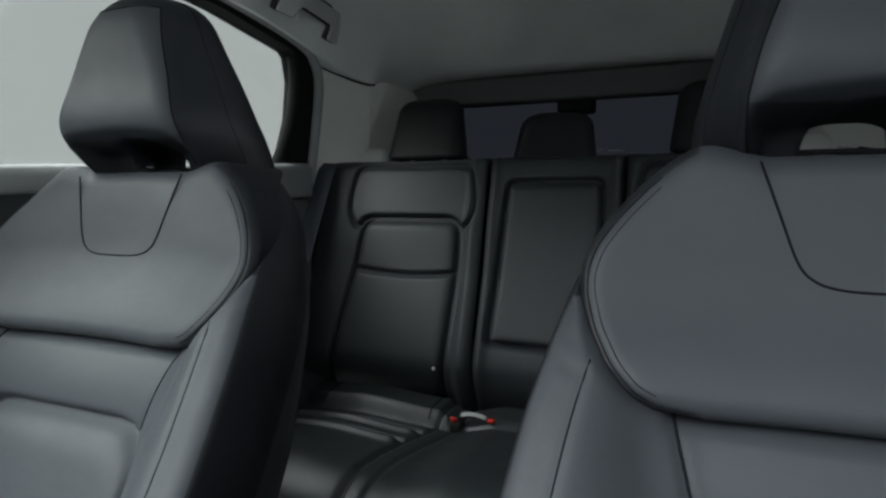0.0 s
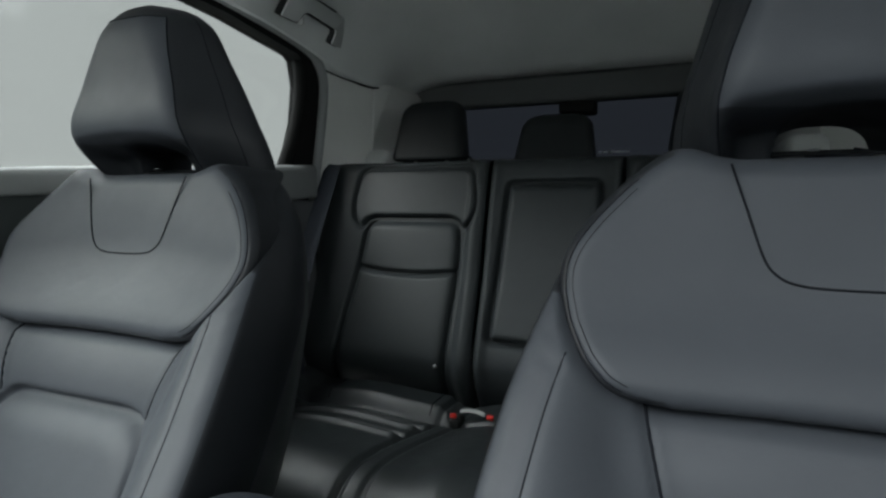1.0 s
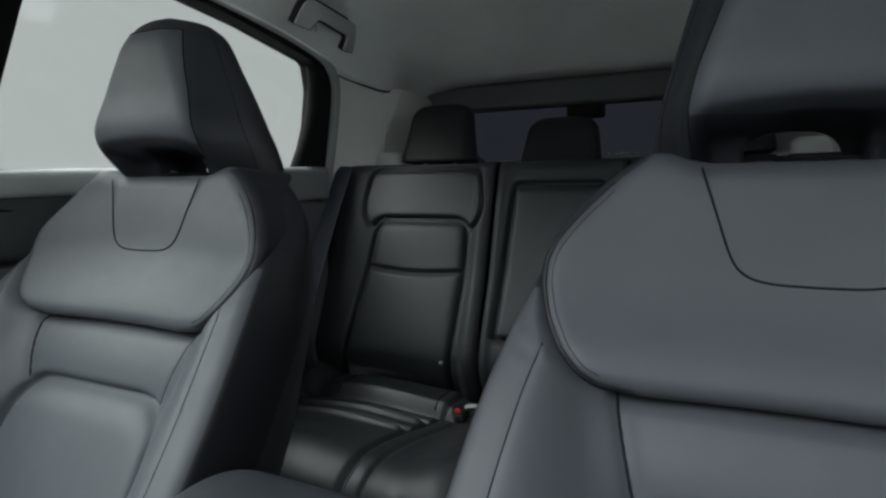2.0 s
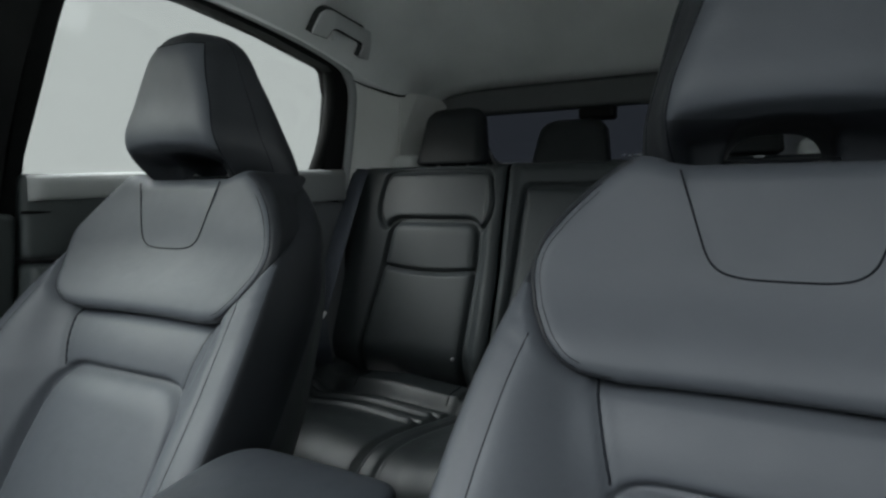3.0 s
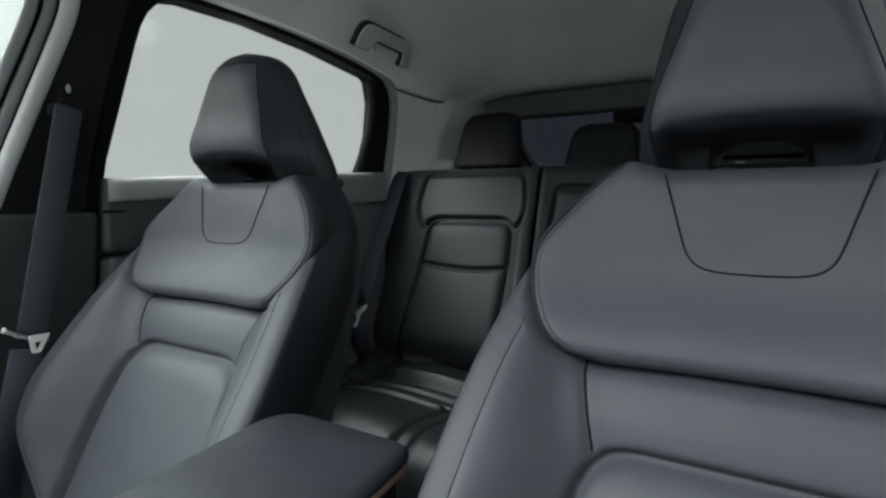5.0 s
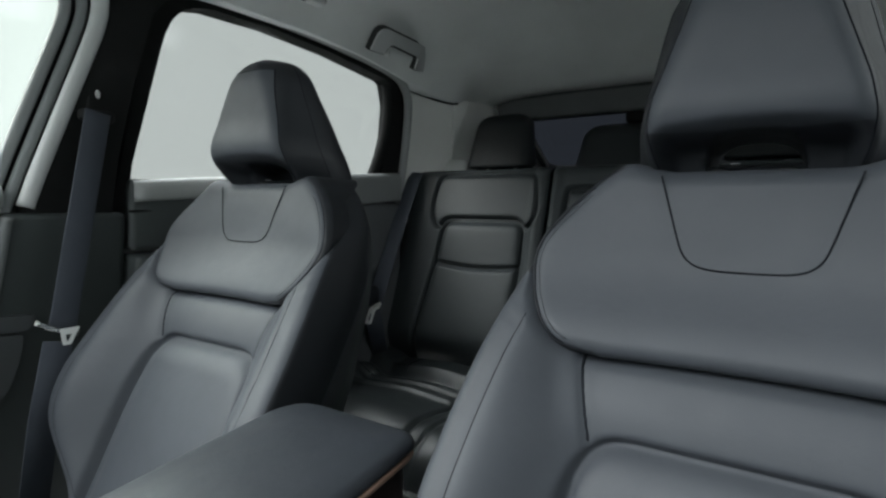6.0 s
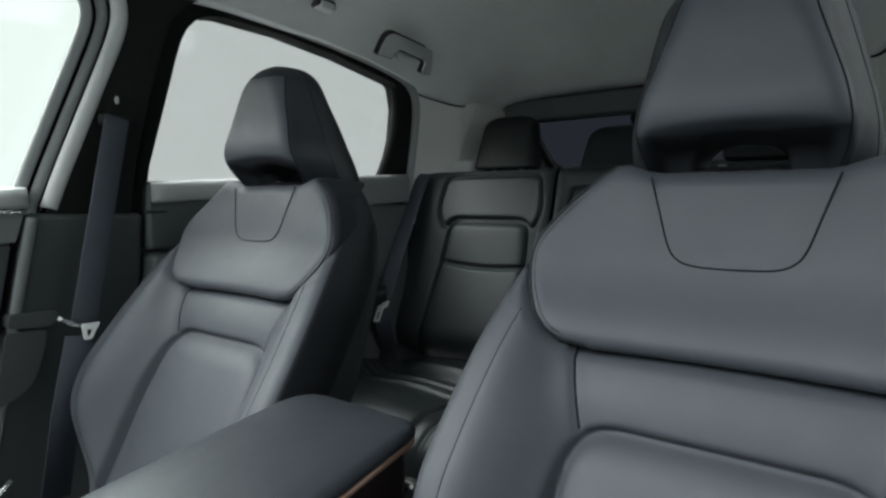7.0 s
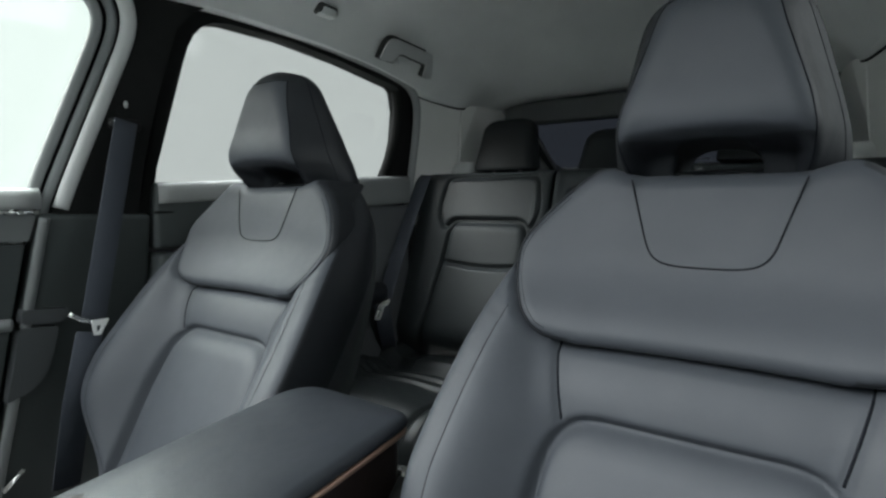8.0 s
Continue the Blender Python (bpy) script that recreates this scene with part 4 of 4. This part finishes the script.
# ---------------------------------------------------------------- centre console


def build_console():
    con = thing("centre_console", (0, -0.4, FLOOR_Z), "centre console with padded dark leather armrest lid and copper edge", "console")
    plan = rounded([(-0.100, -0.62, 0.02), (0.094, -0.62, 0.02), (0.092, -0.30, 0.05), (0.083, -0.121, 0.024), (-0.114, -0.118, 0.055), (-0.112, -0.30, 0.05)], 10)

    def lid_z(y):
        return 0.872 + 0.10 * (y + 0.13) * (1 if y < -0.13 else 0)
    rings = []
    for grow, dz in ((-0.010, -0.017), (-0.003, -0.016), (0.0, -0.013), (0.0, -0.009), (-0.002, -0.005), (-0.006, -0.002), (-0.012, 0.0), (-0.045, 0.003)):
        cx, cy = 0.005, -0.37
        ring = []
        for x, y in plan:
            d = Vector((x - cx, y - cy))
            fx = max(0.1, 1 + grow / 0.11)
            fy = max(0.1, 1 + grow / 0.25)
            xx, yy = cx + d.x * fx, cy + d.y * fy
            ring.append((xx, yy, lid_z(yy) + dz))
        rings.append(ring)
    v, f = loft(rings)
    mesh_object("armrest_lid", v, f, LEATHER_LID, con, "padded dark blue-grey leather lid")
    edge = [p for p in plan if p[0] > 0.07 and p[1] > -0.6]
    edge.sort(key=lambda p: p[1])
    v, f = tube([(x - 0.004, y - 0.003, lid_z(y) - 0.021) for x, y in edge], 0.004, 8)
    mesh_object("copper_strip", v, f, COPPER, con, "thin copper coloured trim strip")
    box("console_body", (-0.095, -0.95, FLOOR_Z), (0.074, -0.128, 0.846), BROWN, con, bevel=0.02, label="dark brown console body", seg=4)
    box("hinge_cover", (0.02, -0.135, 0.78), (0.08, -0.118, 0.80), METAL, con, bevel=0.004, label="small grey hinge cover")
    return con


BROWN = mat("dark_brown_plastic", (0.020, 0.013, 0.012), 0.4, grain=1500, bump=0.1)
LEATHER_LID = mat("blue_grey_leather", (0.022, 0.0255, 0.032), 0.47, grain=1100, bump=0.12)
build_console()

# ---------------------------------------------------------------- rear bench
rear_y = curve_of([0.60, 0.66, 0.71, 0.755, 0.80, 0.95, 1.06, 1.22], [0.720, 0.692, 0.660, 0.648, 0.662, 0.718, 0.744, 0.790], 0.014)
HEADBAND = rounded([(-0.515, 1.098, 0.05), (-0.480, 1.045, 0.03), (-0.464, 1.078, 0.03), (-0.225, 1.078, 0.03), (-0.205, 1.045, 0.03), (-0.170, 1.098, 0.05),
                    (-0.190, 1.205, 0.03), (-0.500, 1.205, 0.03)])
REAR_INSERT = rounded([(-0.525, 0.60, 0), (-0.478, 0.95, 0.05), (-0.464, 1.070, 0.035), (-0.214, 1.070, 0.035), (-0.212, 0.95, 0.05), (-0.225, 0.60, 0)])
CENTRE = rounded([(-0.122, 0.805, 0.02), (-0.104, 1.162, 0.015), (0.104, 1.162, 0.015), (0.122, 0.805, 0.02)])


def rear_outer(x, z):
    d1, d2 = edge_dist(x, z, HEADBAND), edge_dist(x, z, REAR_INSERT)
    y = rear_y(z)
    y = y - 0.018 * smoothstep((-x - 0.455 - 0.02 * (1.06 - z) / 0.4) / 0.10) * (1 - 0.55 * smoothstep((z - 0.95) / 0.25))
    y = y - 0.016 * smoothstep((x + 0.205) / 0.03)
    y = y - 0.006 * np.where(d1 < 0, 1 - np.exp(-(d1 / 0.008) ** 2), 0)
    y = y - 0.007 * np.where(d2 < 0, 1 - np.exp(-(d2 / 0.012) ** 2), 0)
    y = y + 0.013 * np.exp(-(np.minimum(np.abs(d1), np.abs(d2)) / 0.005) ** 2)
    sag = 0.953 - 0.010 * np.cos((x + 0.335) / 0.12 * 1.4)
    y = y + 0.014 * np.exp(-((z - sag) / 0.006) ** 2) * (d2 < -0.002)
    s = np.clip((np.abs(x + 0.378) - (0.222 - 0.022)) / 0.022, 0, 1)
    y = y + 0.022 * (1 - np.sqrt(np.maximum(0, 1 - s * s)))
    s = np.clip((z - 1.196) / 0.024, 0, 1)
    return y + 0.024 * (1 - np.sqrt(np.maximum(0, 1 - s * s)))


def rear_centre(x, z):
    d = edge_dist(x, z, CENTRE)
    y = rear_y(z) + 0.004
    y = y - 0.010 * np.where(d < 0, 1 - np.exp(-(d / 0.012) ** 2), 0) + 0.018 * np.exp(-(d / 0.006) ** 2)
    y = y - 0.010 * np.exp(-((np.abs(x) - 0.135) / 0.012) ** 2)
    s = np.clip((np.abs(x) - 0.137) / 0.015, 0, 1)
    y = y + 0.018 * (1 - np.sqrt(np.maximum(0, 1 - s * s)))
    s = np.clip((z - 1.196) / 0.024, 0, 1)
    return y + 0.024 * (1 - np.sqrt(np.maximum(0, 1 - s * s)))


def backrest_section(bench, field, x0, x1, groups, nx, nz, mirror=1):
    xs, zs = np.linspace(x0, x1, nx), np.linspace(0.60, 1.22, nz)
    X, Z = np.meshgrid(xs, zs)
    Y = field(X, Z)
    v = np.stack([X * mirror, Y, Z], -1).reshape(-1, 3)
    f = np.array(grid_faces(nz, nx))
    if mirror < 0:
        f = f[:, ::-1]
    nrm = skin_normals(v, f)
    rim = [i for i in range(nx)] + [r * nx + nx - 1 for r in range(1, nz)] + [(nz - 1) * nx + i for i in range(nx - 2, -1, -1)] + [r * nx for r in range(nz - 2, 0, -1)]
    m = len(rim)
    back = v[rim].copy()
    back[:, 1] = rear_y(back[:, 2]) + 0.11
    allv = np.vstack([v[rim], back, back.mean(axis=0)])
    faces = [(i, m + i, m + (i + 1) % m, (i + 1) % m) for i in range(m)] + [(m + i, 2 * m, m + (i + 1) % m) for i in range(m)]
    if mirror < 0:
        faces = [q[::-1] for q in faces]
    rest = mesh_object("backrest", allv, faces, LEATHER_BLACK_SHADE, bench, "folding charcoal leather backrest section")
    cen = v[f].mean(axis=1) * np.array([mirror, 1, 1])
    left = np.ones(len(f), bool)
    for name, outline, label in groups:
        k = edge_dist(cen[:, 0], cen[:, 2], outline) < 0
        a, b, q = pick(v, f, k & left, nrm)
        left &= ~k
        mesh_object(name, a, b, LEATHER_REAR, rest, label, normals=q)
    for name, outline, label in groups[:len(groups) - 1]:
        line = np.array(outline)
        inner = line + (line.mean(axis=0) - line) * np.array([0.055, 0.12])
        run = [(mirror * p[0], float(field(np.array([p[0]]), np.array([p[1]]))[0]) - 0.0001, p[1]) for p in inner]
        t, g = tube(run + run[:1], 0.0008, 5)
        mesh_object("pad_seam", t, g, THREAD, rest, "fine dark stitched seam")
    a, b, q = pick(v, f, left, nrm)
    mesh_object("surround", a, b, LEATHER_REAR, rest, "charcoal leather side padding", normals=q)
    return rest


def rear_headrest(parent, cx, w0, w1, z0, z1, yf, label):
    zs = np.concatenate([np.linspace(z0, z0 + 0.02, 5), np.linspace(z0 + 0.03, z1 - 0.038, 8), z1 - 0.034 * np.cos(np.linspace(0, math.pi / 2, 12))])
    rings = []
    for z in zs:
        t = (z - z0) / (z1 - z0)
        w = w0 + (w1 - w0) * t
        top = np.clip((z - (z1 - 0.034)) / 0.034, 0, 1)
        low = np.clip((z0 + 0.014 - z) / 0.014, 0, 1)
        k = 0.036 * (1 - math.sqrt(max(0, 1 - top * top))) + 0.010 * (1 - math.sqrt(max(0, 1 - low * low)))
        dep = 0.042 - 0.012 * t - 0.45 * k
        rings.append([(cx + x, yf + 0.045 + 0.03 * t + y, z) for x, y in ring_rect(w - k, dep, min(0.026, dep * 0.95), 7)])
    v, f = loft(rings)
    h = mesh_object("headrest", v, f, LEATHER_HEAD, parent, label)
    for s in (-1, 1):
        v, f = tube([(cx + s * 0.045, yf + 0.05, z) for z in (z0 - 0.05, z0 - 0.02, z0 + 0.01)], 0.006, 8)
        mesh_object("headrest_post", v, f, METAL, h, "steel headrest post")


LEFT_GROUPS = (("upper_pad", HEADBAND, "raised charcoal leather upper pad"), ("backrest_insert", REAR_INSERT, "smooth charcoal leather insert with cross seam"))
bench = thing("rear_bench", (0, 0.45, FLOOR_Z), "charcoal leather rear bench with three headrests and ribbed cushion", "car seat")
for sgn in (1, -1):
    sec = backrest_section(bench, rear_outer, -0.60, -0.156, LEFT_GROUPS, 160, 190, sgn)
    rear_headrest(bench, -sgn * 0.341, 0.103, 0.083, 1.226, 1.383, 0.815, "black leather outer headrest")
    bm = bmesh.new()
    bmesh.ops.create_uvsphere(bm, u_segments=12, v_segments=8, radius=0.005)
    bmesh.ops.translate(bm, verts=bm.verts, vec=(-sgn * 0.230, 0.632, 0.748))
    part("child_seat_mark", bm, TRIM_BELT, sec, "small pale round button")
backrest_section(bench, rear_centre, -0.152, 0.152, (("fold_down_panel", CENTRE, "flat charcoal fold-down panel"),), 90, 150)
rear_headrest(bench, -0.016, 0.098, 0.082, 1.215, 1.333, 0.83, "low black leather middle headrest")


def build_rear_cushion():
    cush = bench
    xs, ys = np.linspace(-0.60, 0.60, 241), np.linspace(0.20, 0.66, 120)
    X, Y = np.meshgrid(xs, ys)
    ax = np.abs(X)
    edge = np.interp(Y, [0.2, 0.285, 0.37, 0.44, 0.50, 0.566, 0.66], [0.238, 0.239, 0.233, 0.221, 0.207, 0.192, 0.187])
    d = ax - edge
    z = 0.668 - 0.02 * smoothstep((Y - 0.3) / 0.3) + 0.012 * np.exp(-((ax - 0.38) / 0.12) ** 2)
    out = smoothstep(d / 0.02)
    for y0 in (0.445, 0.505):
        z = z + out * (0.010 * np.exp(-((Y - y0 + 0.004) / 0.009) ** 2) - 0.012 * np.exp(-((Y - y0 - 0.016) / 0.008) ** 2))
    z = z + 0.020 * (1 - out) * smoothstep((0.10 - ax) / 0.10 + 0.6) - 0.011 * np.exp(-(d / 0.005) ** 2) - 0.006 * np.exp(-((d + 0.042) / 0.004) ** 2)
    z = z + 0.026 * smoothstep((Y - 0.565) / 0.03) * (0.25 + 0.75 * smoothstep((ax - 0.165) / 0.03))
    z = z - 0.008 * np.exp(-((Y - 0.562) / 0.008) ** 2)
    z = z + 0.03 * smoothstep((ax - 0.52) / 0.06)
    s = np.clip((0.33 - Y) / 0.13, 0, 1)
    z = z - 0.12 * (1 - np.sqrt(np.maximum(0, 1 - s * s)))
    v = np.stack([X, Y, z], -1).reshape(-1, 3)
    f = np.array(grid_faces(120, 241))
    nrm = skin_normals(v, f)
    cen = v[f].mean(axis=1)
    e = np.interp(cen[:, 1], [0.2, 0.285, 0.37, 0.44, 0.50, 0.566, 0.66], [0.238, 0.239, 0.233, 0.221, 0.207, 0.192, 0.187])
    back = cen[:, 1] > 0.562
    for name, keep, label in (("outer_cushion", (cen[:, 0] < -e) & ~back, "ribbed charcoal outer seat"), ("outer_cushion", (cen[:, 0] > e) & ~back, "ribbed charcoal outer seat"),
                              ("middle_cushion", (np.abs(cen[:, 0]) <= e) & ~back, "plain charcoal middle seat"), ("rear_roll", back, "charcoal roll below the backrest")):
        a, b, q = pick(v, f, keep, nrm)
        mesh_object(name, a, b, LEATHER_CUSHION, cush, label, normals=q)
    for x in (-0.475, -0.218, 0.218, 0.475):
        yy = np.linspace(0.575, 0.655, 12)
        zz = [float(z[np.argmin(abs(ys - y)), np.argmin(abs(xs - x))]) for y in yy]
        t, g = tube([(x, y, h + 0.0003) for y, h in zip(yy, zz)], 0.0016, 5)
        mesh_object("roll_seam", t, g, THREAD, cush, "dark stitched seam")
    box("cushion_base", (-0.60, 0.205, FLOOR_Z), (0.60, 0.66, 0.60), LEATHER_BLACK_SHADE, cush, bevel=0.02, label="black cushion base")


build_rear_cushion()

# ---------------------------------------------------------------- belts, buckles, handles


def plate(name, outline, hole, place, thick, material, parent, label=""):
    return slab(name, outline, place, thick, material, parent, label, holes=[hole] if hole else [])


def build_front_belt(sign):
    belt = thing("front_seat_belt", (sign * 0.66, -0.1, 1.30), "dark webbing seat belt hanging down the pillar with steel tongue", "seat belt", "front seat belts")
    top, low = Vector((sign * 0.648, -0.098, 1.275)), Vector((sign * 0.628, -0.178, 0.895))
    v, f = strip([top.lerp(low, t) for t in np.linspace(0, 1, 20)], 0.042, 0.0025, (0, 1, 0.2))
    mesh_object("webbing", v, f, WEBBING, belt, "dark blue-grey woven webbing")
    box("guide", (sign * 0.660 - 0.010, -0.126, 1.258), (sign * 0.660 + 0.012, -0.066, 1.280), PILLAR, belt, bevel=0.008, label="black plastic belt guide")
    box("guide_slot", (sign * 0.676 - 0.01, -0.110, 1.278), (sign * 0.676 + 0.012, -0.074, 1.335), PILLAR, belt, bevel=0.008, label="black height adjuster")
    bm = bmesh.new()
    bmesh.ops.create_uvsphere(bm, u_segments=16, v_segments=10, radius=0.0042)
    for q in bm.verts:
        q.co = Vector((q.co.x * 0.7 + sign * 0.652, q.co.y - 0.096, q.co.z * 1.8 + 1.307))
    part("guide_bolt", bm, TRIM_DOOR, belt, "bright steel bolt cap")

    def place(a, b, d):
        return (sign * (0.620 - d), -0.170 + 0.68 * a + 0.25 * b, 0.899 + 0.75 * b)
    plate("tongue", rounded([(-0.022, 0.004, 0.004), (0.022, 0.004, 0.004), (0.018, -0.010, 0.004), (0.014, -0.034, 0.004), (-0.004, -0.034, 0.004), (-0.016, -0.010, 0.004)]),
          rounded([(-0.006, -0.010, 0.003), (0.008, -0.010, 0.003), (0.006, -0.026, 0.003), (0.001, -0.026, 0.003)]), place, 0.003, STEEL, belt, "steel belt tongue")
    v, f = tube([(sign * 0.623, -0.218 + 0.062 * t, 0.918 - 0.030 * math.sin(t * 1.3)) for t in np.linspace(0, 1, 10)], 0.0042, 8)
    mesh_object("tongue_grip", v, f, METAL, belt, "grey tongue edge")
    low2 = [(sign * 0.625, -0.185, 0.88), (sign * 0.63, -0.21, 0.75), (sign * 0.635, -0.23, 0.60)]
    v, f = strip(low2, 0.046, 0.0025, (0, 1, 0.2))
    mesh_object("lap_webbing", v, f, WEBBING, belt, "dark woven lap webbing")
    v, f = tube([(sign * 0.655, -0.286, 0.650), (sign * 0.655, -0.300, 0.637), (sign * 0.655, -0.316, 0.622)], 0.0035, 8)
    mesh_object("anchor_bar", v, f, METAL, belt, "bright steel anchor bar")
    return belt


def build_front_buckle(sign):
    bk = thing("front_belt_buckle", (sign * 0.085, -0.18, 0.72), "black belt buckle with bright tip beside the console", "belt buckle", "front buckles")
    v, f = loft([[(sign * (0.092 + x) , -0.24 + 0.10 * t + 0.4 * y, 0.70 + 0.095 * t - 0.5 * y) for x, y in ring_rect(0.012, 0.018, 0.006, 4)] for t in np.linspace(0, 1, 6)])
    mesh_object("housing", v, f if sign > 0 else [q[::-1] for q in f], PLASTIC, bk, "black plastic housing")
    box("slot_edge", (sign * 0.092 - 0.010, -0.146, 0.792), (sign * 0.092 + 0.010, -0.136, 0.800), STEEL, bk, bevel=0.002, label="bright slot edge")
    return bk


def build_rear_belt(sign):
    belt = thing("rear_seat_belt", (sign * 0.56, 0.6, 0.9), "dark webbing seat belt lying beside the rear backrest", "seat belt", "rear seat belts")
    a, b = Vector((sign * 0.578, 0.762, 1.215)), Vector((sign * 0.551, 0.540, 0.850))
    v, f = strip([a.lerp(b, t) + Vector((0, -0.006 * math.sin(t * 3.14), 0)) for t in np.linspace(0, 1, 16)], 0.044, 0.0025, (1, 0.25, 0))
    mesh_object("webbing", v, f, WEBBING, belt, "dark blue-grey woven webbing")

    def place(p, q, d):
        return (sign * (0.549 - p), 0.520 + 0.5 * q + d, 0.828 + q)
    plate("tongue", rounded([(-0.024, 0.022, 0.004), (0.024, 0.022, 0.004), (0.020, 0.010, 0.004), (0.010, 0.006, 0.004), (0.010, -0.030, 0.005), (-0.010, -0.030, 0.005), (-0.010, 0.006, 0.004), (-0.022, 0.010, 0.004)]),
          rounded([(-0.004, -0.003, 0.002), (0.004, -0.003, 0.002), (0.004, -0.022, 0.002), (-0.004, -0.022, 0.002)]), place, 0.004, STEEL, belt, "bright steel belt tongue")
    v, f = tube([(sign * (0.549 + 0.026 - 0.052 * t), 0.528, 0.853 - 0.010 * math.sin(t * 3.14)) for t in np.linspace(0, 1, 8)], 0.0045, 8)
    mesh_object("tongue_grip", v, f, TRIM_GREY, belt, "grey tongue edge")
    v, f = strip([(sign * 0.552, 0.53, 0.84), (sign * 0.565, 0.56, 0.76), (sign * 0.58, 0.60, 0.68)], 0.044, 0.0025, (0.6, 0.7, 0))
    mesh_object("lap_webbing", v, f, WEBBING, belt, "dark woven lap webbing")
    return belt


def build_handle(sign):
    slide = 0.085 if sign > 0 else 0.0
    h = thing("grab_handle", (sign * 0.50, 0.585, 1.53), "folding grey plastic grab handle on the roof edge", "grab handle", "grab handles")
    feet, bar = Vector((0.521, 0, 1.495)), Vector((0.482, 0, 1.561))
    out = (bar - feet).normalized()
    face = Vector((-out.z, 0, out.x))

    def grip_place(p, q, d):
        c = feet + out * (q - 0.005) + face * (0.004 - d) + face * 0.010 * math.sin(min(1, max(0, (p - 0.47) / 0.23)) * math.pi)
        return (sign * c.x, p + 0.010 + slide, c.z)
    grip_line = [(0.472, 0.014, 0.004), (0.476, 0.078, 0.034), (0.695, 0.072, 0.036), (0.702, 0.006, 0.004), (0.654, 0.006, 0.004), (0.650, 0.040, 0.014), (0.527, 0.046, 0.012), (0.515, 0.016, 0.004)]
    grip = slab("grip", rounded(grip_line), grip_place, 0.016, HANDLE, h, "squared grey grip")
    bev = grip.modifiers.new("round", "BEVEL")
    bev.width, bev.segments, bev.limit_method, bev.angle_limit = 0.006, 4, "ANGLE", 0.9
    # dark slab behind the grip imitates the shadow in its recess
    edge_line = [(0.468, 0.012, 0.004), (0.472, 0.082, 0.036), (0.699, 0.076, 0.038), (0.706, 0.004, 0.004), (0.649, 0.004, 0.004), (0.645, 0.035, 0.010), (0.531, 0.041, 0.010), (0.521, 0.014, 0.004)]
    slab("recess_shade", rounded(edge_line), lambda p, q, d: grip_place(p, q, d + 0.005), 0.014, PLASTIC, h, "dark slab for the shade in the recess")
    box("coat_hook", (sign * 0.513 - 0.006, 0.541 + slide, 1.502), (sign * 0.513 + 0.006, 0.553 + slide, 1.519), TRIM_PALE, h, bevel=0.004, label="small pale coat hook")
    return h


for sgn in (-1, 1):
    build_front_belt(sgn)
    build_rear_belt(sgn)
    build_front_buckle(sgn)
    build_handle(sgn)
    clip = thing("roof_lamp_cover", (sgn * 0.53, 0.31, 1.576), "small pale lamp cover in a dark rim on the roof edge", "lamp cover", "roof lamp covers")
    box("rim", (sgn * 0.530 - 0.017, 0.279, 1.566), (sgn * 0.530 + 0.017, 0.335, 1.590), PLASTIC, clip, bevel=0.007, seg=3, label="dark rim")
    box("cover", (sgn * 0.524 - 0.014, 0.285, 1.561), (sgn * 0.524 + 0.014, 0.329, 1.580), HANDLE, clip, bevel=0.006, seg=3, label="pale cover")


def build_buckle(x, y, z, strap):
    b = thing("belt_buckle", (x, y, z), "black belt buckle with red release button on the bench", "belt buckle", "rear buckles")
    box("housing", (x - 0.012, y - 0.008, z - 0.030), (x + 0.012, y + 0.03, z - 0.008), PLASTIC, b, bevel=0.006, label="black plastic housing")
    box("release_button", (x - 0.008, y - 0.012, z - 0.006), (x + 0.007, y - 0.004, z + 0.004), RED, b, bevel=0.003, label="red release button")
    if strap:
        v, f = strip([(x - 0.066 + 0.054 * t, y - 0.004, z + 0.001 + 0.005 * math.sin(t * math.pi)) for t in np.linspace(0, 1, 9)], 0.010, 0.0025, (0, 1, 0.5))
        mesh_object("latch_strap", v, f, TRIM_DOOR, b, "pale flat strap")
    return b


for bx, by, strap in ((-0.153, 0.560, False), (-0.080, 0.580, True), (0.153, 0.560, False)):
    build_buckle(bx, by, 0.676, strap)
